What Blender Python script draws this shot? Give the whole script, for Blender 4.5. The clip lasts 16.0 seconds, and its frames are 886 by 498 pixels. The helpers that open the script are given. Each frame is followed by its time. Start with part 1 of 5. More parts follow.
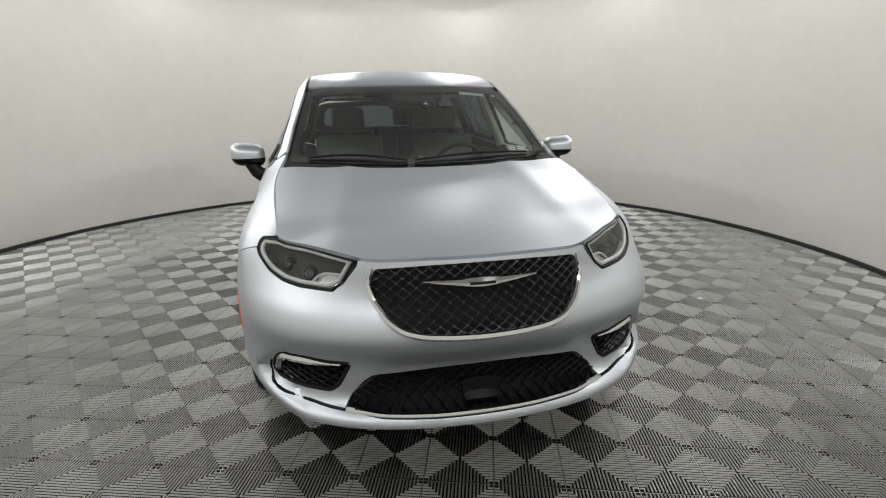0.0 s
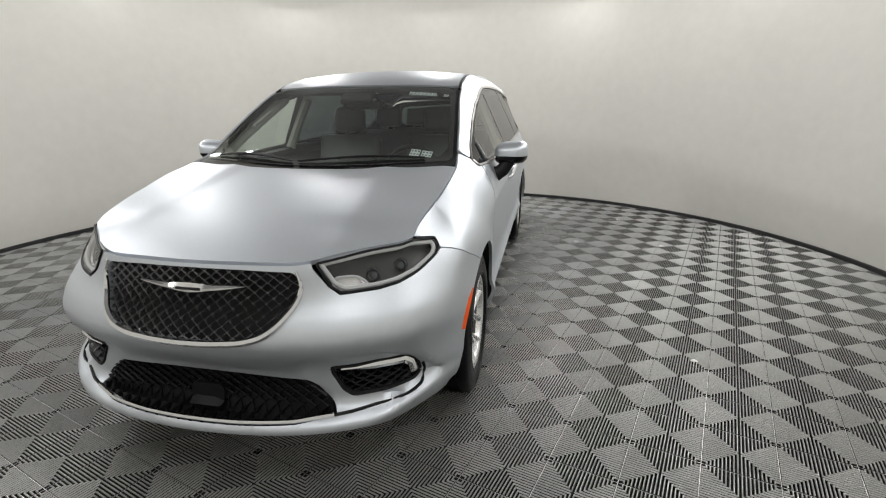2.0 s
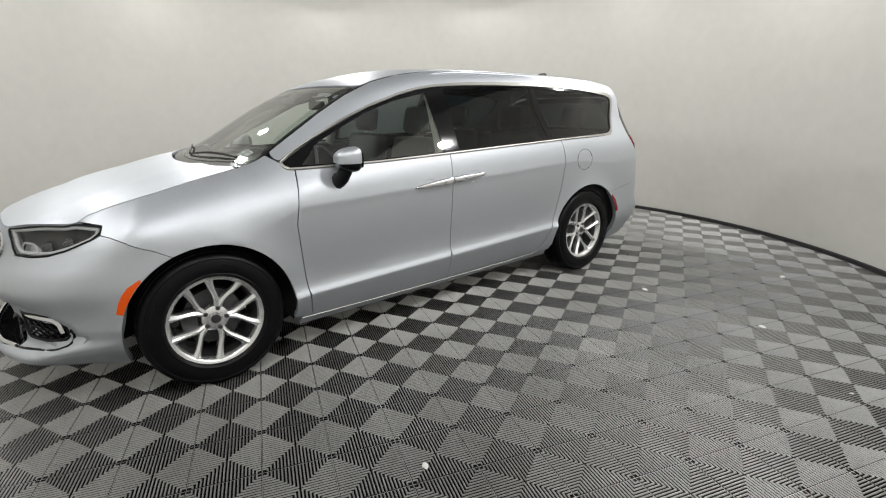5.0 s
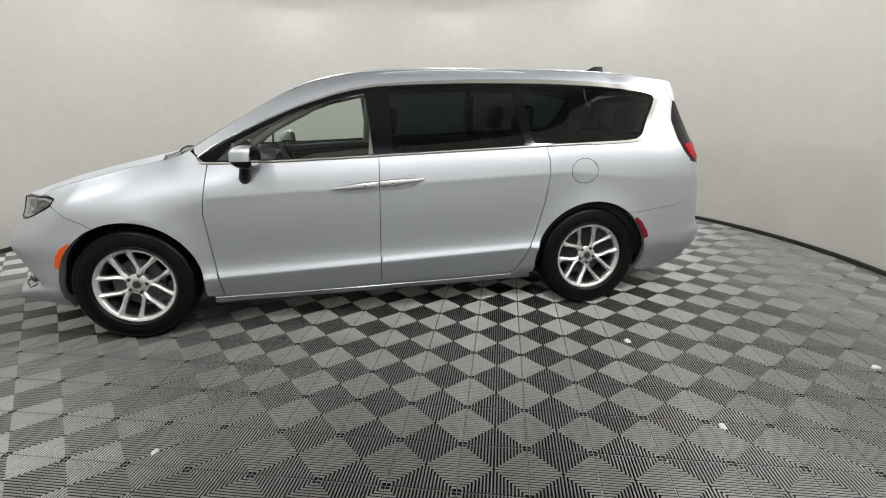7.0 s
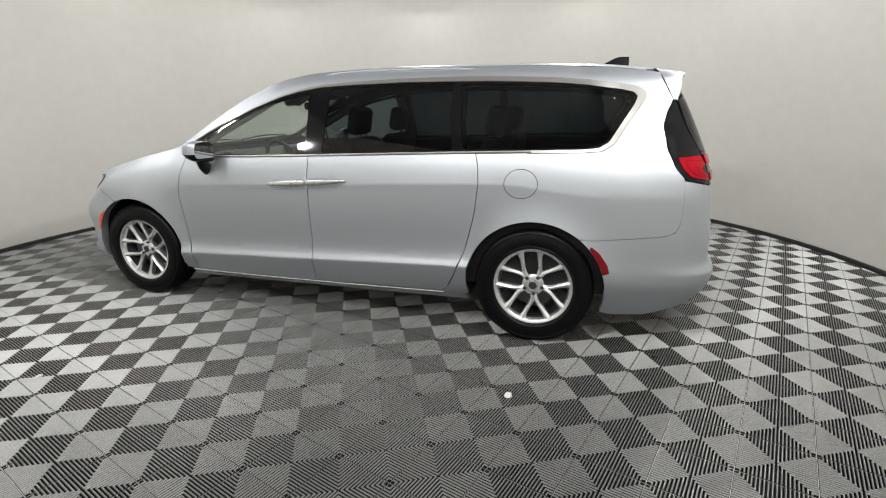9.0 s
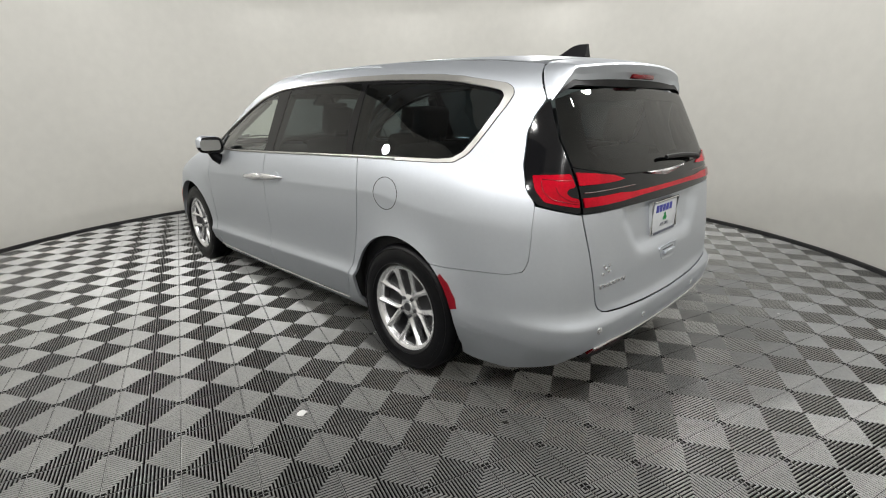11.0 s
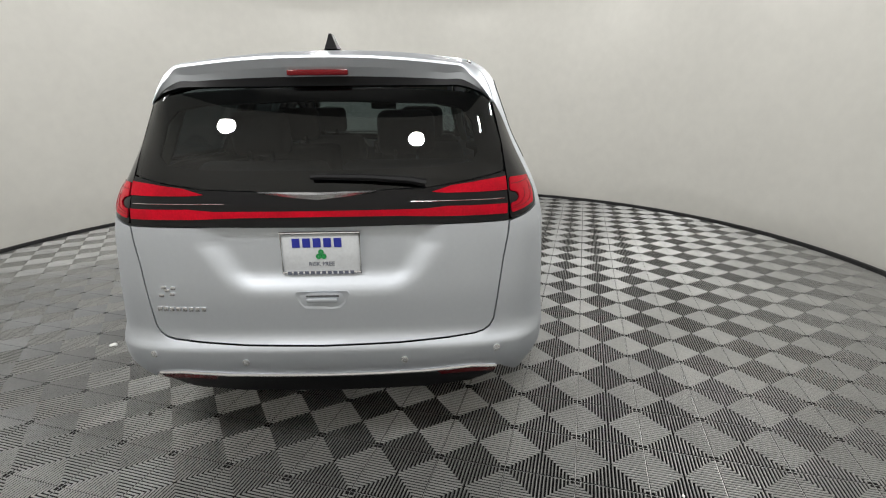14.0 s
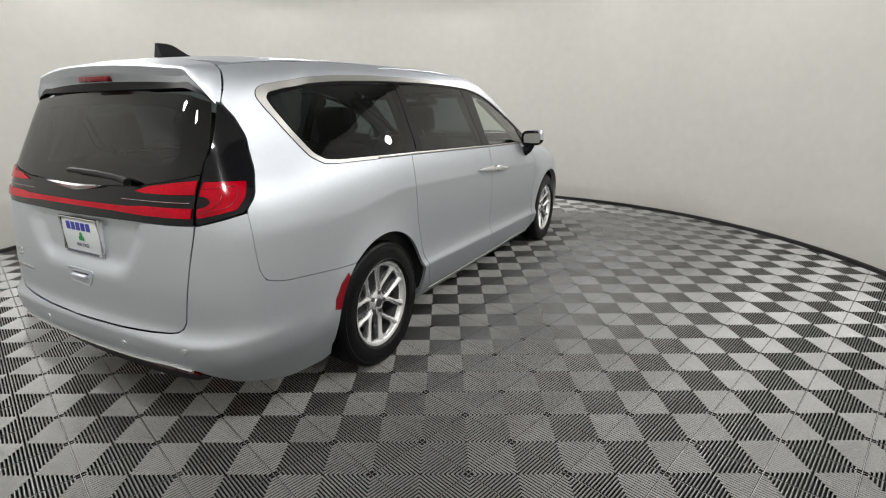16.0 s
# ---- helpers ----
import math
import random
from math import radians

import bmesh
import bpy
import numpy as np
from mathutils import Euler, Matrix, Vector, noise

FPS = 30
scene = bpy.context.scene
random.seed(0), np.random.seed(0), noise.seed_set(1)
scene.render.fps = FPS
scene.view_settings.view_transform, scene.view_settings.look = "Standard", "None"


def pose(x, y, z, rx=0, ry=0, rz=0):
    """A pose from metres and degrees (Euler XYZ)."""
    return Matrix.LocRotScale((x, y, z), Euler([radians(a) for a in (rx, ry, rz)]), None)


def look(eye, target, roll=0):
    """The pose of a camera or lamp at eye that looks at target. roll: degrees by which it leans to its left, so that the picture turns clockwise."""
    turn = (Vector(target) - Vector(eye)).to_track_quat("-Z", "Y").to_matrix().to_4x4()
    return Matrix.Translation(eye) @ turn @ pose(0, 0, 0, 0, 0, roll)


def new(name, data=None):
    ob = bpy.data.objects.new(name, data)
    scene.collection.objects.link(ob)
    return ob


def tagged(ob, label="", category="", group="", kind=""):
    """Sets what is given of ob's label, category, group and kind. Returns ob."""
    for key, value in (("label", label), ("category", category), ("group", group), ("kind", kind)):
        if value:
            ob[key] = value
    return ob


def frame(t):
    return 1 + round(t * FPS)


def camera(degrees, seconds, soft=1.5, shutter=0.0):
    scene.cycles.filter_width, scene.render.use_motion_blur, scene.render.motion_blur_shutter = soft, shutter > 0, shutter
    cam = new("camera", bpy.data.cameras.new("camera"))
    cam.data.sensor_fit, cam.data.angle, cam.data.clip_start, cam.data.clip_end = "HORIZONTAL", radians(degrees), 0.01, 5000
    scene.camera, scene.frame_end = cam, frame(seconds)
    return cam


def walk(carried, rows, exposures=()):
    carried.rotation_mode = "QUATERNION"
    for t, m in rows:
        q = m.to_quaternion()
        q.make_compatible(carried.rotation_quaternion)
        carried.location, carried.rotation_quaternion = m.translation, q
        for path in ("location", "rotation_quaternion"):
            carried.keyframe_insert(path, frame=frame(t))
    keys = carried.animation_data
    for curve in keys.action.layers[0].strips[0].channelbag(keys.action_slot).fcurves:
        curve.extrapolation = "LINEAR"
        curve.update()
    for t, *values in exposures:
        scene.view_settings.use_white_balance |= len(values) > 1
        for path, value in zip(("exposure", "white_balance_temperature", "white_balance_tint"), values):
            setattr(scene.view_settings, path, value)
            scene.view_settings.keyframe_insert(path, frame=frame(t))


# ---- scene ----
# ------------------------------------------------------------------ camera
# The walk is a level circle round the parked van: radius, height and tilt stay, the angle runs on.
ORBIT_X, ORBIT_Y, ORBIT_R, EYE = -0.159, -0.053, 4.255, 1.441
PITCH, ROLL, ASIDE = -16.23, -0.60, -6.26
ANGLES = ((0.0, -6.2), (0.5, -0.32), (1.0, 5.69), (1.5, 11.92), (2.0, 18.43), (2.5, 24.97), (3.0, 31.79), (3.5, 38.56),
          (4.0, 45.06), (4.5, 52.0), (5.1, 60.15), (5.7, 68.3), (6.3, 76.4), (7.0, 85.89), (7.5, 92.83), (8.0, 99.67), (8.6, 107.9), (9.2, 116.1), (9.8, 124.3), (10.5, 134.12),
          (11.0, 141.25), (11.5, 147.99), (12.0, 155.35), (12.5, 162.55), (13.0, 169.85), (13.5, 177.26), (14.0, 184.6),
          (14.5, 192.17), (15.0, 199.64), (15.5, 206.75), (16.0, 214.31))


def orbit(a):
    r = radians(a)
    x, y = ORBIT_X + ORBIT_R * math.cos(r), ORBIT_Y + ORBIT_R * math.sin(r)
    b = radians(a + 180 + ASIDE)
    d = Vector((math.cos(b) * math.cos(radians(PITCH)), math.sin(b) * math.cos(radians(PITCH)), math.sin(radians(PITCH))))
    return look((x, y, EYE), Vector((x, y, EYE)) + d, ROLL)


cam = camera(84.5, 16.0, 1.1)
walk(cam, [(t, orbit(a)) for t, a in ANGLES], [(0.0, 0.0), (16.0, 0.0)])

# ------------------------------------------------------------------ light
world = bpy.data.worlds.new("world")
scene.world = world
world.use_nodes = True
world.node_tree.nodes["Background"].inputs[0].default_value = (0.9, 0.93, 1.0, 1)
world.node_tree.nodes["Background"].inputs[1].default_value = 0.05

CEIL = 4.2


def area_lamp(name, m, size, power, colour):
    d = bpy.data.lights.new(name, "AREA")
    d.shape, d.size, d.energy, d.color = "DISK", size, power, colour
    ob = new(name, d)
    ob.matrix_world = m
    return ob


LAMP_R, LAMP_Z = 4.1, 3.37
def ring_light(heading, power, size, z):
    a = radians(heading)
    at = Vector((ORBIT_X + LAMP_R * math.cos(a), ORBIT_Y + LAMP_R * math.sin(a), z))
    ob = area_lamp("ring_light", look(at, (ORBIT_X - 0.6 * math.cos(a), ORBIT_Y - 0.6 * math.sin(a), 1.2)), size, power, (1.0, 0.99, 0.98))
    tagged(ob, "round white studio light high on the wall", "studio light", "ring of studio lights")


for heading, power in ((18, 21), (54, 25), (90, 37), (122, 43), (156, 52), (186, 26), (216, 37), (250, 32), (284, 32), (314, 23), (345, 20)):
    ring_light(heading, power * 1.04, 0.22, LAMP_Z)


# ------------------------------------------------------------------ materials
def material(name, colour, rough=0.5, metal=0.0, grain=0.0, scale=20.0, bump=0.0, bump_scale=200.0, coat=0.0, ior=1.5, stain=0.0, trans=0.0, spec=0.5, emit=0.0, vary=0.0):
    m = bpy.data.materials.new(name)
    m.use_nodes = True
    nt = m.node_tree
    b = nt.nodes["Principled BSDF"]
    b.inputs["Base Color"].default_value = (*colour, 1)
    b.inputs["Roughness"].default_value = rough
    b.inputs["Metallic"].default_value = metal
    b.inputs["Coat Weight"].default_value = coat
    b.inputs["Coat Roughness"].default_value = 0.04
    b.inputs["IOR"].default_value = ior
    b.inputs["Transmission Weight"].default_value = trans
    b.inputs["Specular IOR Level"].default_value = spec
    if emit:
        b.inputs["Emission Color"].default_value = (*colour, 1)
        b.inputs["Emission Strength"].default_value = emit
    tc = nt.nodes.new("ShaderNodeTexCoord")
    if grain or stain or vary:
        mixer = nt.nodes.new("ShaderNodeMix")
        mixer.data_type, mixer.blend_type = "RGBA", "MULTIPLY"
        mixer.inputs[0].default_value = 1.0
        mixer.inputs[6].default_value = (*colour, 1)
        last = None
        for amount, sc, det in ((grain, scale, 4.0), (stain, scale * 0.07, 6.0)):
            if not amount:
                continue
            n = nt.nodes.new("ShaderNodeTexNoise")
            n.inputs["Scale"].default_value, n.inputs["Detail"].default_value = sc, det
            nt.links.new(tc.outputs["Object"], n.inputs["Vector"])
            r = nt.nodes.new("ShaderNodeMapRange")
            r.inputs[1].default_value, r.inputs[2].default_value = 0.3, 0.7
            r.inputs[3].default_value, r.inputs[4].default_value = 1 - amount, 1 + amount * 0.5
            nt.links.new(n.outputs[0], r.inputs[0])
            last = _times(nt, last, r.outputs[0])
        if vary:
            oi = nt.nodes.new("ShaderNodeObjectInfo")
            r = nt.nodes.new("ShaderNodeMapRange")
            r.inputs[3].default_value, r.inputs[4].default_value = 1 - vary, 1 + vary
            nt.links.new(oi.outputs["Random"], r.inputs[0])
            last = _times(nt, last, r.outputs[0])
        nt.links.new(last, mixer.inputs[7])
        nt.links.new(mixer.outputs[2], b.inputs["Base Color"])
    if bump:
        n = nt.nodes.new("ShaderNodeTexNoise")
        n.inputs["Scale"].default_value = bump_scale
        nt.links.new(tc.outputs["Object"], n.inputs["Vector"])
        bp = nt.nodes.new("ShaderNodeBump")
        bp.inputs["Strength"].default_value, bp.inputs["Distance"].default_value = bump, 0.002
        nt.links.new(n.outputs[0], bp.inputs["Height"])
        nt.links.new(bp.outputs[0], b.inputs["Normal"])
    return m


def _times(nt, a, b):
    if a is None:
        return b
    n = nt.nodes.new("ShaderNodeMath")
    n.operation = "MULTIPLY"
    nt.links.new(a, n.inputs[0])
    nt.links.new(b, n.inputs[1])
    return n.outputs[0]


def glass_material(name, tint, rough=0.0, least=0.06):
    """A thin pane: tinted see-through, with a clear mirror coat by Fresnel."""
    m = bpy.data.materials.new(name)
    m.use_nodes = True
    nt = m.node_tree
    nt.nodes.clear()
    out = nt.nodes.new("ShaderNodeOutputMaterial")
    tr = nt.nodes.new("ShaderNodeBsdfTransparent")
    tr.inputs[0].default_value = (*tint, 1)
    gl = nt.nodes.new("ShaderNodeBsdfGlossy")
    gl.inputs["Roughness"].default_value = rough
    lw = nt.nodes.new("ShaderNodeLayerWeight")
    lw.inputs[0].default_value = 0.5
    pw = nt.nodes.new("ShaderNodeMath")
    pw.operation = "POWER"
    pw.inputs[1].default_value = 4.0
    nt.links.new(lw.outputs["Facing"], pw.inputs[0])
    fr = nt.nodes.new("ShaderNodeMapRange")
    fr.inputs[3].default_value, fr.inputs[4].default_value = least, 0.9
    nt.links.new(pw.outputs[0], fr.inputs[0])
    mx = nt.nodes.new("ShaderNodeMixShader")
    nt.links.new(fr.outputs[0], mx.inputs[0])
    nt.links.new(tr.outputs[0], mx.inputs[1])
    nt.links.new(gl.outputs[0], mx.inputs[2])
    nt.links.new(mx.outputs[0], out.inputs[0])
    return m


PAINT = material("silver_paint", (0.60, 0.63, 0.672), 0.49, 0.88, coat=0.05, grain=0.02, scale=900, stain=0.015)
BLACK_GLOSS = material("gloss_black", (0.005, 0.005, 0.006), 0.07, spec=0.32, grain=0.1, scale=50)
BLACK_TRIM = material("black_plastic", (0.007, 0.007, 0.008), 0.45, spec=0.22, grain=0.15, scale=60, bump=0.1, bump_scale=900)
CHROME = material("chrome", (0.78, 0.78, 0.79), 0.12, 1.0, grain=0.03, scale=30)
MIRROR = material("mirror_glass", (0.45, 0.46, 0.47), 0.03, 1.0)
BAND = material("satin_band", (0.44, 0.43, 0.405), 0.36, 0.85, grain=0.03, scale=30)
SATIN = material("satin_chrome", (0.82, 0.82, 0.83), 0.26, 0.9, grain=0.03, scale=30)
GREY_TRIM = material("dark_grey_trim", (0.05, 0.052, 0.055), 0.4, grain=0.1, scale=60)
LAMP_INNER = material("lamp_reflector", (0.035, 0.036, 0.038), 0.3, 0.3, grain=0.15, scale=60)
ALLOY = material("alloy", (0.93, 0.935, 0.94), 0.27, 0.9, grain=0.05, scale=60)
ALLOY_DARK = material("brake_metal", (0.10, 0.10, 0.105), 0.45, 0.8, grain=0.2, scale=40)
RUBBER = material("tyre_rubber", (0.004, 0.004, 0.005), 0.36, spec=0.2, grain=0.25, scale=40, stain=0.2, bump=0.2, bump_scale=500)
GLASS = glass_material("clear_glass", (0.86, 0.92, 0.875), 0.0, 0.15)
TINT = glass_material("tinted_glass", (0.105, 0.130, 0.138), 0.0, 0.05)
LENS = glass_material("lens_glass", (0.9, 0.9, 0.9), 0.0, 0.04)
PROJECTOR = material("projector_glass", (0.10, 0.105, 0.115), 0.06, 0.7, grain=0.05, scale=80)
RED = material("red_lens", (0.44, 0.001, 0.013), 0.1, coat=0.12, spec=0.12, stain=0.25, grain=0.2, scale=120)
RED_DARK = material("dark_red_reflector", (0.20, 0.003, 0.010), 0.25, spec=0.3, grain=0.2, scale=200)
BRAKE_RED = material("dark_brake_lens", (0.12, 0.002, 0.005), 0.15, spec=0.3, grain=0.2, scale=200)
ORANGE = material("orange_reflector", (0.90, 0.11, 0.006), 0.3, spec=0.25, grain=0.15, scale=200)
LEATHER = material("dark_leather", (0.075, 0.08, 0.082), 0.5, grain=0.2, scale=30, bump=0.3, bump_scale=400)
DASH = material("dashboard_plastic", (0.016, 0.016, 0.017), 0.6, spec=0.25, grain=0.2, scale=50, bump=0.2, bump_scale=600)
LINER = material("beige_lining", (0.42, 0.41, 0.38), 0.8, grain=0.1, scale=60)
PAPER = material("white_label", (0.62, 0.64, 0.66), 0.5, grain=0.06, scale=90)
BLUE = material("blue_print", (0.02, 0.03, 0.30), 0.4, grain=0.1, scale=90)
GREEN = material("green_print", (0.02, 0.30, 0.08), 0.4, grain=0.1, scale=90)
GREY_PRINT = material("grey_print", (0.12, 0.13, 0.17), 0.5, grain=0.1, scale=90)
WALL = material("painted_wall", (0.70, 0.690, 0.645), 0.75, grain=0.03, scale=8, stain=0.05, bump=0.05, bump_scale=60)
CEILING = material("ceiling_paint", (0.22, 0.22, 0.217), 0.8, grain=0.03, scale=6)
RIB = material("grey_floor_plastic", (0.47, 0.473, 0.463), 0.42, 0.8, spec=0.3, grain=0.10, scale=70, stain=0.15, vary=0.08, bump=0.1, bump_scale=500)
# Underfloor and arch liners; on the ribs' lower sides it is painted shade.
UNDER_AND_SHADE = material("black_underfloor_and_gap_shade", (0.008, 0.008, 0.008), 0.8, grain=0.2, scale=30)
BASE = material("black_rubber_skirting", (0.012, 0.012, 0.013), 0.5, grain=0.2, scale=20)
CRUMB = material("white_scrap", (0.8, 0.8, 0.78), 0.8, grain=0.05, scale=300)
CRUMB_DARK = material("dark_scrap", (0.03, 0.028, 0.025), 0.8, grain=0.05, scale=300)


# ------------------------------------------------------------------ helpers of mesh and curve
def mesh_object(name, bm, mat, parent=None, label="", smooth=True):
    me = bpy.data.meshes.new(name)
    bm.normal_update()
    bm.to_mesh(me)
    bm.free()
    if smooth:
        me.polygons.foreach_set("use_smooth", [True] * len(me.polygons))
        me.set_sharp_from_angle(angle=radians(40))
    me.materials.append(mat)
    ob = new(name, me)
    if parent is not None:
        ob.parent = parent
    if label:
        ob["label"] = label
    return ob


def part(name, bm, mat, parent, label="", smooth=True):
    return mesh_object(name, bm, mat, parent, label, smooth)


def box(bm, lo, hi, bevel=0.0, seg=2, m=None):
    r = bmesh.ops.create_cube(bm, size=1.0)
    vs = r["verts"]
    for v in vs:
        v.co = Vector([(lo[i] + hi[i]) / 2 + v.co[i] * (hi[i] - lo[i]) for i in range(3)])
    if bevel:
        es = list({e for v in vs for e in v.link_edges})
        r2 = bmesh.ops.bevel(bm, geom=es, offset=bevel, segments=seg, profile=0.5, affect="EDGES")
        vs = list({v for f in r2["faces"] for v in f.verts} | {v for v in vs if v.is_valid})
    if m is not None:
        for v in vs:
            v.co = m @ v.co
    return vs


def lathe(bm, profile, n=48, m=None):
    """Turns (radius, along y) pairs about the y axis."""
    m = m or Matrix()
    rings = []
    for r, y in profile:
        rings.append([bm.verts.new(m @ Vector((r * math.cos(2 * math.pi * k / n), y, r * math.sin(2 * math.pi * k / n)))) for k in range(n)])
    for a, b in zip(rings, rings[1:]):
        for k in range(n):
            bm.faces.new((a[k], a[(k + 1) % n], b[(k + 1) % n], b[k]))
    return rings


def tube(bm, path, radius, n=8, flat=1.0, closed=False):
    """Sweeps a round section along a path of points."""
    path = [Vector(p) for p in path]
    rings = []
    for i, p in enumerate(path):
        a, b = path[max(0, i - 1)], path[min(len(path) - 1, i + 1)]
        if closed:
            a, b = path[i - 1], path[(i + 1) % len(path)]
        d = (b - a).normalized()
        u = d.cross(Vector((0, 0, 1)))
        u = u.normalized() if u.length > 0.05 else d.cross(Vector((1, 0, 0))).normalized()
        w = d.cross(u).normalized()
        rr = radius(i / max(1, len(path) - 1)) if callable(radius) else radius
        rings.append([bm.verts.new(p + rr * (math.cos(2 * math.pi * k / n) * u * flat + math.sin(2 * math.pi * k / n) * w)) for k in range(n)])
    pairs = list(zip(rings, rings[1:])) + ([(rings[-1], rings[0])] if closed else [])
    for a, b in pairs:
        for k in range(n):
            bm.faces.new((a[k], a[(k + 1) % n], b[(k + 1) % n], b[k]))
    if not closed:
        bm.faces.new(rings[0][::-1])
        bm.faces.new(rings[-1])


class Curve:
    """A smooth line through (x, y) pairs that never overshoots (monotone cubic)."""

    def __init__(self, *pts):
        pts = sorted(pts)
        self.x = np.array([p[0] for p in pts], float)
        self.y = np.array([p[1] for p in pts], float)
        h, d = np.diff(self.x), np.diff(self.y) / np.diff(self.x)
        m = np.zeros(len(pts))
        for i in range(1, len(pts) - 1):
            if d[i - 1] * d[i] > 0:
                w1, w2 = 2 * h[i] + h[i - 1], h[i] + 2 * h[i - 1]
                m[i] = (w1 + w2) / (w1 / d[i - 1] + w2 / d[i])
        m[0], m[-1] = d[0], d[-1]
        self.h, self.m = h, m

    def __call__(self, v):
        if v <= self.x[0]:
            return float(self.y[0])
        if v >= self.x[-1]:
            return float(self.y[-1])
        i = int(np.searchsorted(self.x, v)) - 1
        h = self.h[i]
        t = (v - self.x[i]) / h
        t2, t3 = t * t, t * t * t
        return float((2 * t3 - 3 * t2 + 1) * self.y[i] + (t3 - 2 * t2 + t) * h * self.m[i] + (3 * t2 - 2 * t3) * self.y[i + 1] + (t3 - t2) * h * self.m[i + 1])


def ease(a, b, v):
    t = min(1.0, max(0.0, (v - a) / (b - a)))
    return t * t * (3 - 2 * t)


# ------------------------------------------------------------------ the van's skin
# Plan outline of the left half at bumper height, from the nose round to the tail (x ahead, y left).
PLAN = [Vector(p) for p in ((2.49, 0), (2.48, .2), (2.45, .4), (2.385, .6), (2.275, .78), (2.11, .905), (1.9, .963), (1.6, .985), (1.2, .988), (.6, .99), (0, .99),
                            (-.6, .99), (-1.2, .99), (-1.6, .988), (-2.0, .975), (-2.25, .945), (-2.40, .895), (-2.49, .82), (-2.54, .70), (-2.565, .5), (-2.577, .25), (-2.58, 0))]


def _plan_table():
    pts = [Vector((PLAN[1].x, -PLAN[1].y))] + PLAN + [Vector((PLAN[-2].x, -PLAN[-2].y))]
    out = []
    for i in range(1, len(pts) - 2):
        p0, p1, p2, p3 = pts[i - 1:i + 3]
        t0 = 0.0
        t1 = (p1 - p0).length ** 0.5
        t2 = t1 + (p2 - p1).length ** 0.5
        t3 = t2 + (p3 - p2).length ** 0.5
        for k in range(24):
            t = t1 + (t2 - t1) * k / 24
            a1 = p0.lerp(p1, (t - t0) / (t1 - t0))
            a2 = p1.lerp(p2, (t - t1) / (t2 - t1))
            a3 = p2.lerp(p3, (t - t2) / (t3 - t2))
            b1 = a1.lerp(a2, (t - t0) / (t2 - t0))
            b2 = a2.lerp(a3, (t - t1) / (t3 - t1))
            out.append(b1.lerp(b2, (t - t1) / (t2 - t1)))
    out.append(pts[-2])
    return np.array([p[:] for p in out])


TABLE = _plan_table()
ARC = np.concatenate([[0], np.cumsum(np.hypot(*np.diff(TABLE, axis=0).T))])
TOTAL = float(ARC[-1])

NOSE = Curve((.16, -.06), (.20, -.02), (.237, .016), (.252, .028), (.277, .031), (.291, .026), (.305, .008), (.319, -.014), (.341, -.026), (.45, -.032), (.51, -.029), (.56, -.015), (.598, .001), (.612, .004), (.635, .002), (.66, -.008), (.70, -.032), (.75, -.07), (.8, -.09), (.88, -.105), (.92, -.125), (.97, -.17), (1.05, -.27))
TAIL = Curve((.2, .10), (.33, .03), (.38, -.01), (.45, -.034), (.495, -.037), (.505, -.036), (.516, -.030), (.565, -.002), (.585, 0), (.7, .005), (.85, .02), (.98, .035), (1.05, .045), (1.12, .065), (1.2, .095), (1.35, .165), (1.5, .245), (1.62, .33))
LOW = Curve((.14, .12), (.20, .085), (.26, .055), (.33, .03), (.385, .013), (.42, .002), (.43, 0), (.436, .0015), (.447, .008), (.462, .018), (.48, .0245), (.51, .0285), (.56, .0275), (.65, .020), (.75, .0115), (.85, .005), (.925, .002), (.942, .001), (.95, 0))
EDGE_Y = Curve((2.46, .76), (2.0, .77), (1.9, .78), (1.7, .80), (1.5, .81), (1.35, .808), (1.2, .79), (.9, .745), (.6, .695), (.45, .675), (0, .66), (-1, .655), (-1.8, .64), (-2.3, .61), (-2.5, .58))
EDGE_Z = Curve((2.5, .76), (2.4, .815), (2.2, .89), (2.07, .925), (2.0, .966), (1.9, 1.0), (1.7, 1.05), (1.5, 1.10), (1.35, 1.13), (1.2, 1.17), (1.1, 1.225), (.9, 1.35), (.7, 1.465), (.5, 1.565), (.3, 1.63), (0, 1.675), (-.5, 1.69), (-1.2, 1.685), (-1.8, 1.665), (-2.2, 1.62), (-2.45, 1.57))
CROWN = Curve((2.47, .85), (2.385, .893), (2.25, .945), (2.1, .992), (1.8, 1.065), (1.5, 1.125), (1.38, 1.15), (1.0, 1.35), (.7, 1.51), (.55, 1.585), (.42, 1.635), (.3, 1.665), (0, 1.715), (-.5, 1.735), (-1.2, 1.73), (-1.8, 1.71), (-2.2, 1.67), (-2.45, 1.625))
CABIN = Curve((0, 0), (.1, .03), (.2, .078), (.26, .122), (.33, .185), (.40, .253), (.55, .405), (.70, .555), (.86, .730), (.94, .85), (1, 1))
CABIN_REAR = Curve((0, 0), (.1, .035), (.2, .09), (.26, .14), (.40, .285), (.55, .425), (.70, .525), (.86, .64), (.94, .77), (1, 1))
CABIN_FRONT = Curve((0, 0), (.15, .04), (.3, .14), (.45, .285), (.6, .455), (.8, .71), (1, 1))


def top(x, y):
    """Height of hood, windscreen and roof."""
    e, c = EDGE_Z(x), CROWN(x)
    return e + (c - e) * (1 - (abs(y) / EDGE_Y(x)) ** 2.2)


def lip_rise(y, z):
    """How far the chin lip has climbed at this distance from the middle."""
    return .070 * ease(.68, .95, y) * ease(.53, .40, z)


